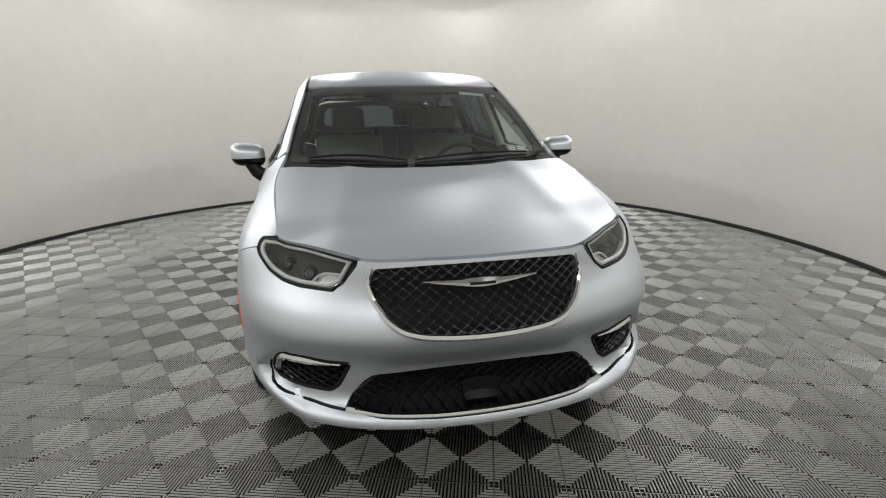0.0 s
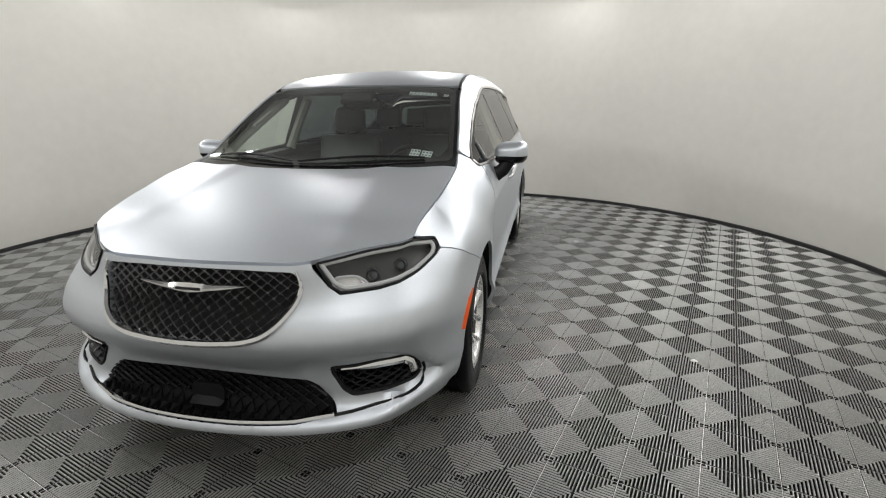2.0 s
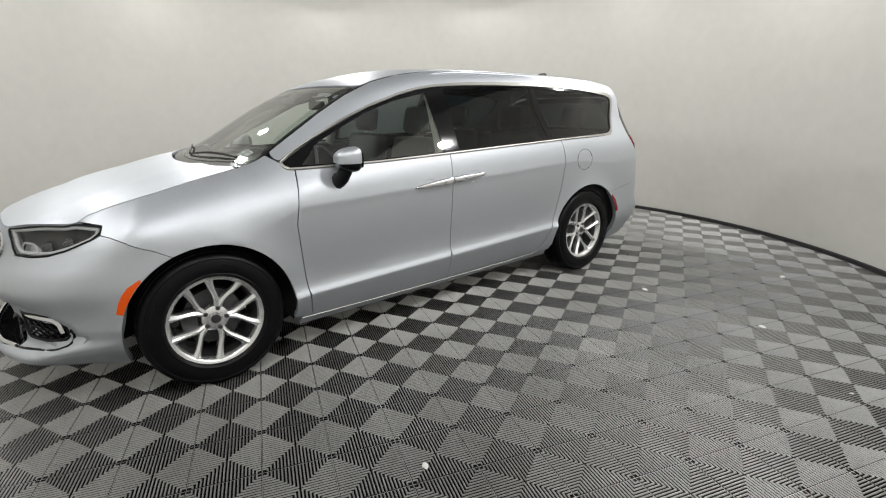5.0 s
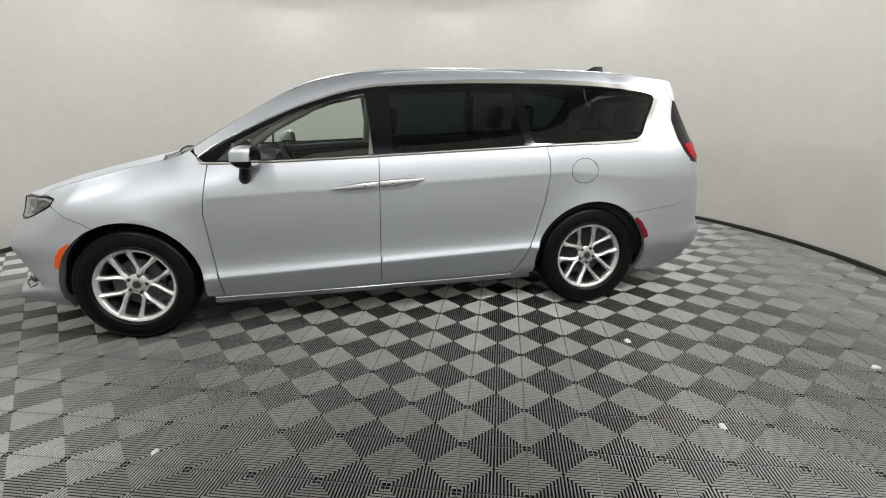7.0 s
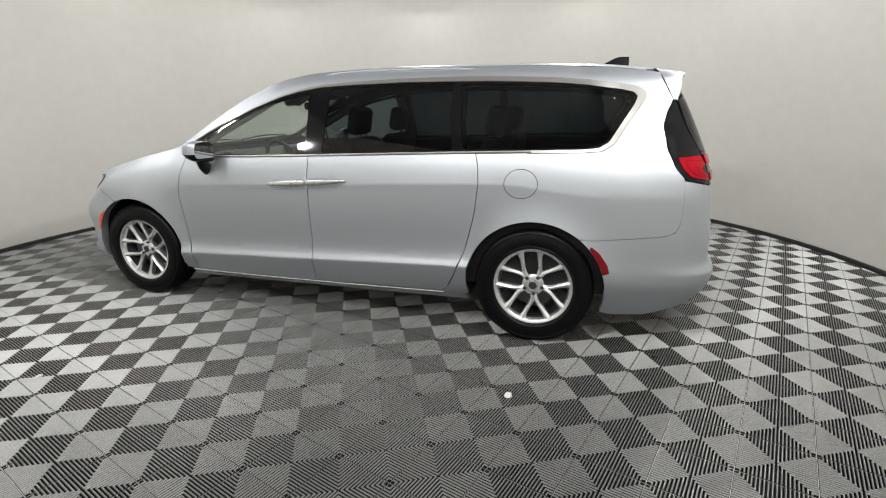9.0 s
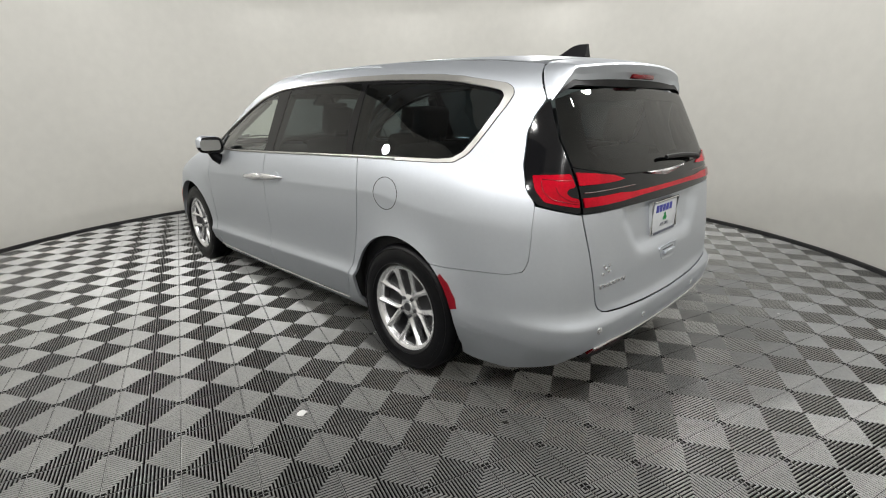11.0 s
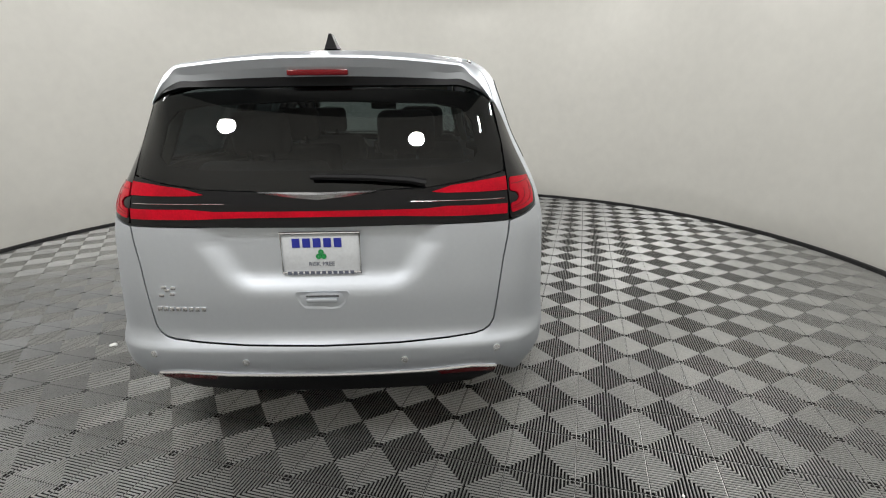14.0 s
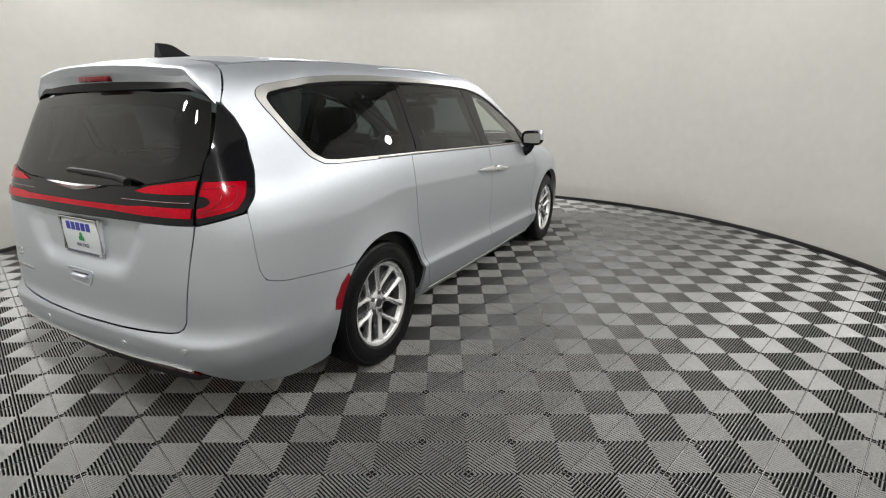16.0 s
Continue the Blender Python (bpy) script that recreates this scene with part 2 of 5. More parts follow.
def body(q, z, off=0.0):
    """Point of the side skin: q runs round the plan from the nose (left is positive), z is the height."""
    if off:
        a = body(q, z)
        return a + skin_normal(q, z) * off
    s = min(abs(q), TOTAL)
    x0 = float(np.interp(s, ARC, TABLE[:, 0]))
    y0 = float(np.interp(s, ARC, TABLE[:, 1]))
    x = x0 + NOSE(z - lip_rise(y0, z)) * ease(1.5, 2.3, x0) + TAIL(z) * ease(-1.5, -2.3, x0)
    x -= .062 * max(0.0, 1 - (y0 / .61) ** 2) * ease(.57, .46, z) * ease(.302, .330, z) * ease(1.9, 2.2, x0)
    x -= .10 * ease(.70, .92, z) * ease(.38, .78, y0) * ease(1.85, 2.15, x0)
    lean = .036 * max(-1.3, min(1.2, x0)) * (1 - ease(1.1, 1.6, x0)) * (1 - ease(-1.3, -1.9, x0))
    calm = .85 - .80 * ease(1.0, 1.6, x0) - 1.0 * ease(-1.15, -1.8, x0)
    zs = .95 - lean - .15 * ease(1.0, 1.4, x0)
    zl = min(z, zs) + lean
    low = LOW(zl) * (calm if zl > .43 else 1.0)
    ins = low
    if z > zs:
        u = min(1.0, (z - zs) / max(.02, EDGE_Z(x) - zs))
        k = ease(.95, 1.35, x0)
        ins = low + (max(0.0, .99 * (1 - EDGE_Y(x) / max(y0, .2))) - low) * ((1 - k) * (CABIN(u) + (CABIN_FRONT(u) - CABIN(u)) * ease(.2, .8, x0) + (CABIN_REAR(u) - CABIN(u)) * ease(-1.85, -2.25, x0)) + k * u ** 2.4)
    for cx, r in ((1.5445, .44), (-1.5445, .425)):
        d = math.hypot(x0 - cx, z - .362) - r
        if -.05 < d < .16 and z > .3:
            ins -= .016 * (1 - max(0.0, d) / .16) ** 2
    y = y0 * (1 - ins / .99)
    return Vector((x, math.copysign(y, q) if q else 0.0, z))


def crease_points(q0, q1):
    """Rows of net points along the two pressed lines of the flank."""
    out = []
    n = int((q1 - q0) / .022) + 1
    for k in range(n + 1):
        q = q0 + (q1 - q0) * k / n
        x0 = float(np.interp(min(abs(q), TOTAL), ARC, TABLE[:, 0]))
        if not -1.95 < x0 < 1.5:
            continue
        lean = .036 * max(-1.3, min(1.2, x0)) * (1 - ease(1.1, 1.6, x0)) * (1 - ease(-1.3, -1.9, x0))
        for z in (.418, .43, .438, .455, .48):
            out.append((q, z - lean))
        for z in (.938, .95, .962):
            out.append((q, z - lean - .15 * ease(1.0, 1.4, x0)))
    return out


def skin_normal(q, z):
    h = .006
    n = (body(q + h, z) - body(q - h, z)).cross(body(q, z + h) - body(q, z - h))
    n.normalize()
    c = body(q, z)
    if n.x * c.x + n.y * c.y < 0:
        n = -n
    return n


def _find(f, lo, hi, want):
    rising = f(hi) > f(lo)
    for _ in range(36):
        mid = (lo + hi) / 2
        if (f(mid) < want) == rising:
            lo = mid
        else:
            hi = mid
    return (lo + hi) / 2


Q_SIDE = float(np.interp(-0.3, -TABLE[:, 0], ARC))


def fy(y, z):
    """Skin coordinates of a point of the nose at that y."""
    return (math.copysign(_find(lambda q: body(q, z).y, 0, Q_SIDE, abs(y)), y) if y else 0.0, z)


def sx(x, z):
    """Skin coordinates of a point of the left flank at that x."""
    return (_find(lambda q: body(q, z).x, .02, TOTAL - .02, x), z)


def ry(y, z):
    """Skin coordinates of a point of the tail at that y (left half)."""
    return (_find(lambda q: body(q, z).y, Q_SIDE, TOTAL, abs(y)), z)


def hood_z(q):
    """Height at which the skin meets hood or roof."""
    return _find(lambda z: z - top(body(q, z).x, min(abs(body(q, z).y), EDGE_Y(body(q, z).x))), .7, 1.72, 0.0)


Q_HOOD = _find(lambda q: body(q, hood_z(q)).x, .3, 1.3, 2.05)


def inside(p, poly):
    x, y = p
    hit = False
    for (x1, y1), (x2, y2) in zip(poly, poly[1:] + poly[:1]):
        if (y1 > y) != (y2 > y) and x < (x2 - x1) * (y - y1) / (y2 - y1) + x1:
            hit = not hit
    return hit


def dense(poly, step, closed=True):
    out = []
    ends = list(zip(poly, poly[1:] + poly[:1])) if closed else list(zip(poly, poly[1:]))
    for a, b in ends:
        n = max(1, int(math.hypot(b[0] - a[0], b[1] - a[1]) / step))
        out += [(a[0] + (b[0] - a[0]) * k / n, a[1] + (b[1] - a[1]) * k / n) for k in range(n)]
    return out if closed else out + [poly[-1]]


def rounded(poly, r, n=4):
    """Rounds the corners of a polygon."""
    out = []
    for i, p in enumerate(poly):
        p, a, b = Vector(p), Vector(poly[i - 1]), Vector(poly[(i + 1) % len(poly)])
        da, db = (a - p), (b - p)
        ra = min(r, da.length * .45, db.length * .45)
        s, e = p + da.normalized() * ra, p + db.normalized() * ra
        for k in range(n + 1):
            t = k / n
            out.append(tuple((1 - t) ** 2 * s + 2 * t * (1 - t) * p + t * t * e))
    return out


def bend(line, r=.03, n=5):
    """Rounds the inner corners of an open line."""
    out = [line[0]]
    for a, p, c in zip(line, line[1:], line[2:]):
        a, p, c = Vector(a), Vector(p), Vector(c)
        da, dc = a - p, c - p
        rr = min(r, da.length * .48, dc.length * .48)
        s, e = p + da.normalized() * rr, p + dc.normalized() * rr
        for k in range(n + 1):
            t = k / n
            out.append(tuple((1 - t) ** 2 * s + 2 * t * (1 - t) * p + t * t * e))
    return out + [line[-1]]


def soft(poly, r=.05):
    return rounded(list(poly), r, 5)


def sheet(bm, poly, place, normal, step=.04, skirt=.018, holes=(), extra=()):
    """Fills a polygon of surface coordinates with a fine triangle net laid on a surface, with turned-in edges."""
    from mathutils.geometry import delaunay_2d_cdt
    loops = [dense(list(poly), step)] + [dense(list(h), step) for h in holes]
    pts, edges = [], []
    for lp in loops:
        b = len(pts)
        pts += [Vector(p) for p in lp]
        edges += [(b + k, b + (k + 1) % len(lp)) for k in range(len(lp))]
    rim = np.array([p[:] for p in pts])
    lo, hi = rim.min(0), rim.max(0)
    for p in extra:
        if lo[1] < p[1] < hi[1] and inside(p, loops[0]) and ((rim - p) ** 2).sum(1).min() > .006 ** 2:
            pts.append(Vector(p))
    near = np.array([p[:] for p in pts])
    for i in range(int((hi[0] - lo[0]) / step) + 1):
        for j in range(int((hi[1] - lo[1]) / step) + 1):
            p = (lo[0] + (i + .5) * step, lo[1] + (j + .5) * step)
            if inside(p, loops[0]) and not any(inside(p, h) for h in loops[1:]) and ((near - p) ** 2).sum(1).min() > (.45 * step) ** 2:
                pts.append(Vector(p))
    vs, es, fs, *_ = delaunay_2d_cdt(pts, edges, [], 1, 1e-7)
    made = [bm.verts.new(place(*v)) for v in vs]
    ns = [normal(*v) for v in vs]
    used = {}
    for f in fs:
        c = sum((vs[k] for k in f), Vector((0, 0))) / len(f)
        if any(inside(c, h) for h in loops[1:]) or not inside(c, loops[0]):
            continue
        a, b2, d = (made[k] for k in f[:3])
        n = (b2.co - a.co).cross(d.co - a.co)
        order = (a, b2, d) if n.dot(ns[f[0]]) > 0 else (a, d, b2)
        face = bm.faces.new(order)
        face.smooth = True
        for i in range(3):
            e = tuple(sorted((f[i], f[(i + 1) % 3])))
            used[e] = used.get(e, 0) + 1
    if skirt:
        down = {}
        for (a, b2), k in used.items():
            if k == 1:
                for i in (a, b2):
                    if i not in down:
                        down[i] = (bm.verts.new(made[i].co), bm.verts.new(made[i].co - ns[i] * skirt))
                bm.faces.new((down[a][0], down[b2][0], down[b2][1], down[a][1]))
    for v in made:
        if not v.link_faces:
            bm.verts.remove(v)
    return bm


def skin_sheet(name, poly, mat, parent, side=1, off=0.0, step=.04, skirt=.018, holes=(), label="", shape=None, creased=False, extra=()):
    """A panel on the van's side skin; side -1 mirrors it to the right."""
    bm = bmesh.new()

    def place(q, z):
        p = body(q, z, off + (shape(q, z) if shape else 0.0))
        return Vector((p.x, p.y * side, p.z))

    def normal(q, z):
        n = skin_normal(q, z)
        return Vector((n.x, n.y * side, n.z))

    span = [p[0] for p in poly]
    sheet(bm, poly, place, normal, step, skirt, holes, extra or (crease_points(min(span), max(span)) if creased else ()))
    return part(name, bm, mat, parent, label)


def top_sheet(name, poly, mat, parent, off=0.0, step=.05, skirt=.018, label="", holes=(), curve=None):
    bm = bmesh.new()

    def normal(x, y):
        h = .01
        return Vector((-(top(x + h, y) - top(x - h, y)) / (2 * h), -(top(x, y + h) - top(x, y - h)) / (2 * h), 1)).normalized()

    def place(x, y):
        return Vector((x, y, top(x, y))) + normal(x, y) * (off + (curve(x, y) if curve else 0.0))

    sheet(bm, poly, place, normal, step, skirt, holes)
    return part(name, bm, mat, parent, label)


def strip(name, line, mat, parent, side=1, width=.012, off=.004, label="", step=.03, radius=None, on=None):
    """A moulding along a line of skin coordinates."""
    bm = bmesh.new()
    path = []
    for q, z in dense(line, step, closed=False):
        p = (on or body)(q, z, off)
        path.append((p.x, p.y * side, p.z))
    tube(bm, path, radius or width / 2, 6)
    return part(name, bm, mat, parent, label)


def mirrored(half):
    """Left half of a polygon from the bottom middle to the top middle, closed by its mirror image."""
    return list(half) + [(-q, z) for q, z in reversed(half) if abs(q) > 1e-6]


def arch(cx, r, a0, a1, n=24):
    return [(cx + r * math.cos(radians(a0 + (a1 - a0) * k / n)), .362 + r * math.sin(radians(a0 + (a1 - a0) * k / n))) for k in range(n + 1)]


def along(*pts):
    return [sx(*p) for p in pts]


# ------------------------------------------------------------------ room
ROOM_R = 4.31


def wall_ring():
    bm = bmesh.new()
    n = 160
    prof = ((ROOM_R, -.06), (ROOM_R, CEIL), (ROOM_R + .6, CEIL), (ROOM_R + .6, -.06))
    rings = [[bm.verts.new((ORBIT_X + r * math.cos(2 * math.pi * k / n), ORBIT_Y + r * math.sin(2 * math.pi * k / n), z)) for k in range(n)] for r, z in prof]
    for a, b in zip(rings, rings[1:] + rings[:1]):
        for k in range(n):
            bm.faces.new((a[k], b[k], b[(k + 1) % n], a[(k + 1) % n]))
    bmesh.ops.recalc_face_normals(bm, faces=bm.faces)
    return tagged(mesh_object("wall_round", bm, WALL), "smooth cream painted curved wall round the floor", "wall", kind="structure")


def ring(name, prof, mat, n=160):
    bm = bmesh.new()
    rings = [[bm.verts.new((ORBIT_X + r * math.cos(2 * math.pi * k / n), ORBIT_Y + r * math.sin(2 * math.pi * k / n), z)) for k in range(n)] for r, z in prof]
    for a, b in zip(rings, rings[1:] + rings[:1]):
        for k in range(n):
            bm.faces.new((a[k], b[k], b[(k + 1) % n], a[(k + 1) % n]))
    bmesh.ops.recalc_face_normals(bm, faces=bm.faces)
    return mesh_object(name, bm, mat)


def disc(name, r, z, thick, mat, n=128):
    bm = bmesh.new()
    a = [bm.verts.new((ORBIT_X + r * math.cos(2 * math.pi * k / n), ORBIT_Y + r * math.sin(2 * math.pi * k / n), z)) for k in range(n)]
    b = [bm.verts.new(v.co - Vector((0, 0, thick))) for v in a]
    bm.faces.new(a)
    bm.faces.new(b[::-1])
    for k in range(n):
        bm.faces.new((a[k], b[k], b[(k + 1) % n], a[(k + 1) % n]))
    return mesh_object(name, bm, mat, smooth=False)


wall_ring()
tagged(disc("ceiling", ROOM_R + .6, CEIL + .1, .1, CEILING), "plain grey painted ceiling", "ceiling", kind="structure")
tagged(ring("baseboard", ((ROOM_R - .004, -.02), (ROOM_R - .004, .036), (ROOM_R - .012, .04), (ROOM_R - .03, .034), (ROOM_R - .035, -.02)), BASE), "black rubber skirting along the wall's foot", "baseboard", kind="structure")


# ------------------------------------------------------------------ the van
van = new("minivan")
van.empty_display_size = .3
van.location = (0, .02, 0)
van.rotation_euler = (0, 0, radians(-.33))
tagged(van, "silver minivan with chrome trim and tinted windows on ribbed floor", "minivan")

ARCH_F, ARCH_R = .426, .425
BELT = Curve((1.10, 1.115), (.5, 1.125), (0, 1.14), (-1.2, 1.18), (-1.85, 1.195))
DLO_TOP = Curve((1.12, 1.15), (.86, 1.285), (.47, 1.455), (.25, 1.525), (-.05, 1.58), (-.64, 1.60), (-1.21, 1.595), (-1.8, 1.56), (-2.05, 1.52))


def fender(side):
    arc = arch(1.5445, ARCH_F, 193, 68.0)
    front = [(1.78, .800), (1.88, .848), (1.966, .8835), (1.95, .924)]
    topl = [(x, EDGE_Z(x) - .003) for x in (2.035, 2.0, 1.95, 1.9, 1.85, 1.8, 1.75, 1.7, 1.65, 1.6, 1.55, 1.5, 1.45, 1.4, 1.35, 1.3, 1.25, 1.2, 1.15)]
    poly = along((1.085, .26), *arc, *front, *topl, (1.10, 1.155), (1.03, 1.115), (1.045, 1.0), (1.075, .82), (1.05, .51), (1.02, .26))
    return skin_sheet("fender", soft(poly, .006), PAINT, van, side, creased=True)


def front_door(side):
    poly = along((1.012, .255), (1.045, .51), (1.07, .82), (1.04, 1.0), (1.022, BELT(1.02)), (.6, BELT(.6)), (.3, BELT(.3)), (-.0305, BELT(0)), (-.0195, .7), (-.010, .255))
    door = skin_sheet("front_door", poly, PAINT, van, side, creased=True)
    glass = along((.995, 1.13), (.85, 1.262), (.7, 1.335), (.5, 1.425), (.3, 1.49), (.02, 1.55), (.0, 1.4), (-.02, BELT(-.02) + .012), (.5, BELT(.5) + .012))
    skin_sheet("window", soft(glass, .03), GLASS, door, side, off=-.006, skirt=0, label="clear side window")
    strip("window_divider", along((.895, 1.136), (.886, 1.180), (.874, 1.232)), GREY_TRIM, door, side, width=.020, off=-.001, label="dark bar between the front window and its small corner pane")
    handle(door, -.012, .285, side)
    return door


def handle(door, x0, x1, side):
    """A satin silver pull that tapers from the door gap to its tip, over a round cup."""
    bm = bmesh.new()
    path = []
    for k in range(13):
        t = k / 12
        x = x0 + (x1 - x0) * t
        lift = .030 * min(1, 6 * t + .45) * min(1, 5 * (1 - t) + .12)
        path.append(body(*sx(x, .963 - .068 * x), lift))
    tube(bm, [(p.x, p.y * side, p.z) for p in path], lambda t: .024 + .004 * math.sin(math.pi * min(1, t * 1.4)) - .013 * t - .006 * max(0, t - .85) / .15, 12, .55)
    pull = part("door_handle", bm, SATIN, door, "satin silver pull handle")
    xc = x0 + (x1 - x0) * .62
    zc = .963 - .068 * xc
    cup = [sx(xc + .062 * math.cos(a), zc + .040 * math.sin(a)) for a in [2 * math.pi * k / 24 for k in range(24)]]
    skin_sheet("handle_cup", cup, PAINT, door, side, off=.0025, skirt=.004, step=.014, shape=lambda q, zz: -.020 * max(0.0, 1 - ((zz - zc) / .040) ** 2 - ((body(q, zz).x - xc) / .062) ** 2) ** .5)
    bm = bmesh.new()
    p = path[3]
    lathe(bm, [(.0045, -.002), (.0045, .004), (.001, .004)], 10, Matrix.Translation((p.x, (p.y + .010) * side, p.z)) @ pose(0, 0, 0, 0, 0, 0 if side > 0 else 180))
    part("handle_button", bm, BLACK_TRIM, pull, "small black handle button")


def sliding_door(side):
    poly = along((-.0145, .262), (-.024, .7), (-.0355, BELT(-.04)), (-.6, BELT(-.6)), (-1.172, BELT(-1.17)), (-1.192, 1.1), (-1.199, 1.0), (-1.172, .8), (-1.112, .57), (-1.027, .38), (-.982, .30), (-.94, .270))
    door = skin_sheet("sliding_door", poly, PAINT, van, side, creased=True)
    glass = along((-.12, BELT(-.12) + .012), (-.12, 1.572), (-.6, 1.587), (-1.0, 1.587), (-.985, 1.4), (-1.06, BELT(-1.05) + .012))
    skin_sheet("window", soft(glass, .03), TINT, door, side, off=-.006, skirt=0, label="dark tinted side window")
    handle(door, -.036, -.325, side)
    return door


def quarter(side):
    arc = arch(-1.5445, ARCH_R, 128.4, -13)
    dlo_rear = [(-1.98, BELT(-1.9) + .13), (-1.93, 1.235), (-1.88, 1.205), (-1.80, BELT(-1.8))]
    rail_top = [(x, EDGE_Z(x) - .003) for x in (1.13, 1.0, .8, .6, .4, .2, 0, -.4, -.8, -1.2, -1.6, -1.9, -2.1, -2.18)]
    rail_low = [(x, DLO_TOP(x) + .0) for x in (-2.0, -1.8, -1.5, -1.21, -.9, -.64, -.3, -.05, .1, .25, .47, .66, .86, 1.0, 1.10)]
    gate = [(-2.184, 1.60), (-2.197, 1.57), (-2.222, 1.52), (-2.251, 1.472)]
    lamp = [(-2.246, 1.455), (-2.224, 1.41), (-2.208, 1.33), (-2.237, 1.20), (-2.286, 1.10)]
    bump = [(-2.338, 1.048), (-2.342, .9), (-2.337, .80), (-2.317, .754), (-2.25, .732), (-1.91, .6965)]
    poly = along(*rail_top) + along(*gate) + along(*lamp) + along(*bump) + along(*arc) + along((-1.10, .262), (-.96, .262), (-.945, .264), (-.987, .298), (-1.032, .378), (-1.117, .569), (-1.177, .799), (-1.204, 1.0), (-1.197, 1.1), (-1.177, BELT(-1.17)), (-1.5, BELT(-1.5))) + along(*reversed(dlo_rear)) + along((-2.06, 1.44), (-2.085, 1.49), (-2.075, 1.515), (-2.04, 1.528)) + along(*rail_low)
    q = skin_sheet("quarter_panel", soft(poly, .022), PAINT, van, side, step=.028, creased=True)
    glass = along((-1.10, BELT(-1.1) + .014), (-1.06, 1.4), (-1.03, 1.585), (-1.5, 1.57), (-1.8, 1.548), (-2.02, 1.512), (-2.045, 1.49), (-2.03, 1.44), (-1.955, 1.31), (-1.915, 1.245), (-1.87, 1.218), (-1.78, BELT(-1.78) + .014))
    skin_sheet("window", soft(glass, .03), TINT, q, side, off=-.006, skirt=0, label="dark tinted quarter window")
    ring_pts = [sx(-1.455 + .098 * math.cos(a), 1.005 + .085 * math.sin(a)) for a in [2 * math.pi * k / 36 for k in range(37)]]
    if side > 0:
        strip("fuel_door", ring_pts, BLACK_TRIM, q, side, width=.004, off=-.0002)
    skin_sheet("sill", along((1.08, .252), (-1.10, .252), (-1.12, .205), (1.09, .195)), PAINT, van, side, off=-.012, skirt=.05)
    strip("sill_trim", along((1.08, .243), (.5, .240), (0, .242), (-.5, .247), (-.96, .256)), CHROME, van, side, width=.011, off=-.004, label="thin bright strip along the sill")
    return q


def window_surround(side):
    """Gloss black pillars and the bright line round the side windows."""
    black = along((1.07, 1.125), (1.08, 1.155), (.86, 1.28), (.47, 1.45), (.25, 1.52), (-.05, 1.575), (-.64, 1.595), (-1.21, 1.59), (-1.8, 1.555), (-2.04, 1.52), (-2.07, 1.49), (-2.05, 1.44), (-1.975, 1.315), (-1.93, 1.235), (-1.875, 1.205), (-1.79, BELT(-1.79) + .004), (-1.2, BELT(-1.2) + .004), (0, BELT(0) + .004), (.6, BELT(.6) + .004))
    front = along((.985, 1.135), (.85, 1.258), (.7, 1.33), (.5, 1.42), (.3, 1.485), (.035, 1.54), (.02, 1.4), (.0, BELT(.0) + .014), (.5, BELT(.5) + .014))
    slide = along((-.125, BELT(-.12) + .016), (-.125, 1.568), (-.6, 1.583), (-.995, 1.583), (-.98, 1.4), (-1.03, BELT(-1.03) + .016))
    back = along((-1.09, BELT(-1.1) + .018), (-1.055, 1.4), (-1.035, 1.58), (-1.5, 1.565), (-1.8, 1.543), (-2.015, 1.507), (-2.04, 1.49), (-2.025, 1.44), (-1.95, 1.31), (-1.91, 1.248), (-1.865, 1.222), (-1.78, BELT(-1.78) + .018))
    skin_sheet("window_frame", soft(black, .03), BLACK_GLOSS, van, side, off=-.0045, skirt=.012, holes=(soft(front, .02), soft(slide, .02), soft(back, .03)), label="gloss black window frame")
    low = along((1.09, 1.15), (1.07, 1.118), (1.0, BELT(1.0)), (.5, BELT(.5)), (0, BELT(0)), (-.6, BELT(-.6)), (-1.2, BELT(-1.2)), (-1.5, BELT(-1.5)))
    strip("window_trim", bend(low, .03), BAND, van, side, width=.017, off=.002, label="satin window moulding along the belt line")
    up = along((1.09, 1.155), *[(x, DLO_TOP(x)) for x in (1.0, .93, .86, .8, .72)])
    strip("window_trim", up, BAND, van, side, width=.011, off=.002, label="thin satin window moulding")
    xs = (.86, .66, .47, .25, .1, -.05, -.3, -.64, -.9, -1.21, -1.5, -1.8, -1.95)
    outer = along(*[(x, DLO_TOP(x) + .005 + .017 * ease(.4, -1.2, x)) for x in xs], (-2.06, 1.541), (-2.097, 1.522), (-2.108, 1.492), (-2.082, 1.44), (-2.004, 1.315), (-1.952, 1.228), (-1.89, 1.192), (-1.79, BELT(-1.79) - .009), (-1.48, BELT(-1.48) - .008))
    inner = along((-1.48, BELT(-1.48) + .007), (-1.79, BELT(-1.79) + .007), (-1.872, 1.209), (-1.925, 1.239), (-1.972, 1.318), (-2.047, 1.442), (-2.064, 1.487), (-2.042, 1.512), *[(x, DLO_TOP(x) - .006) for x in reversed(xs)])
    skin_sheet("window_band", bend(outer, .02) + bend(inner, .02), BAND, van, side, off=.004, skirt=.012, label="wide satin band round the window tops")
    strip("window_band_joint", bend(outer, .02), BLACK_TRIM, van, side, width=.005, off=.001)


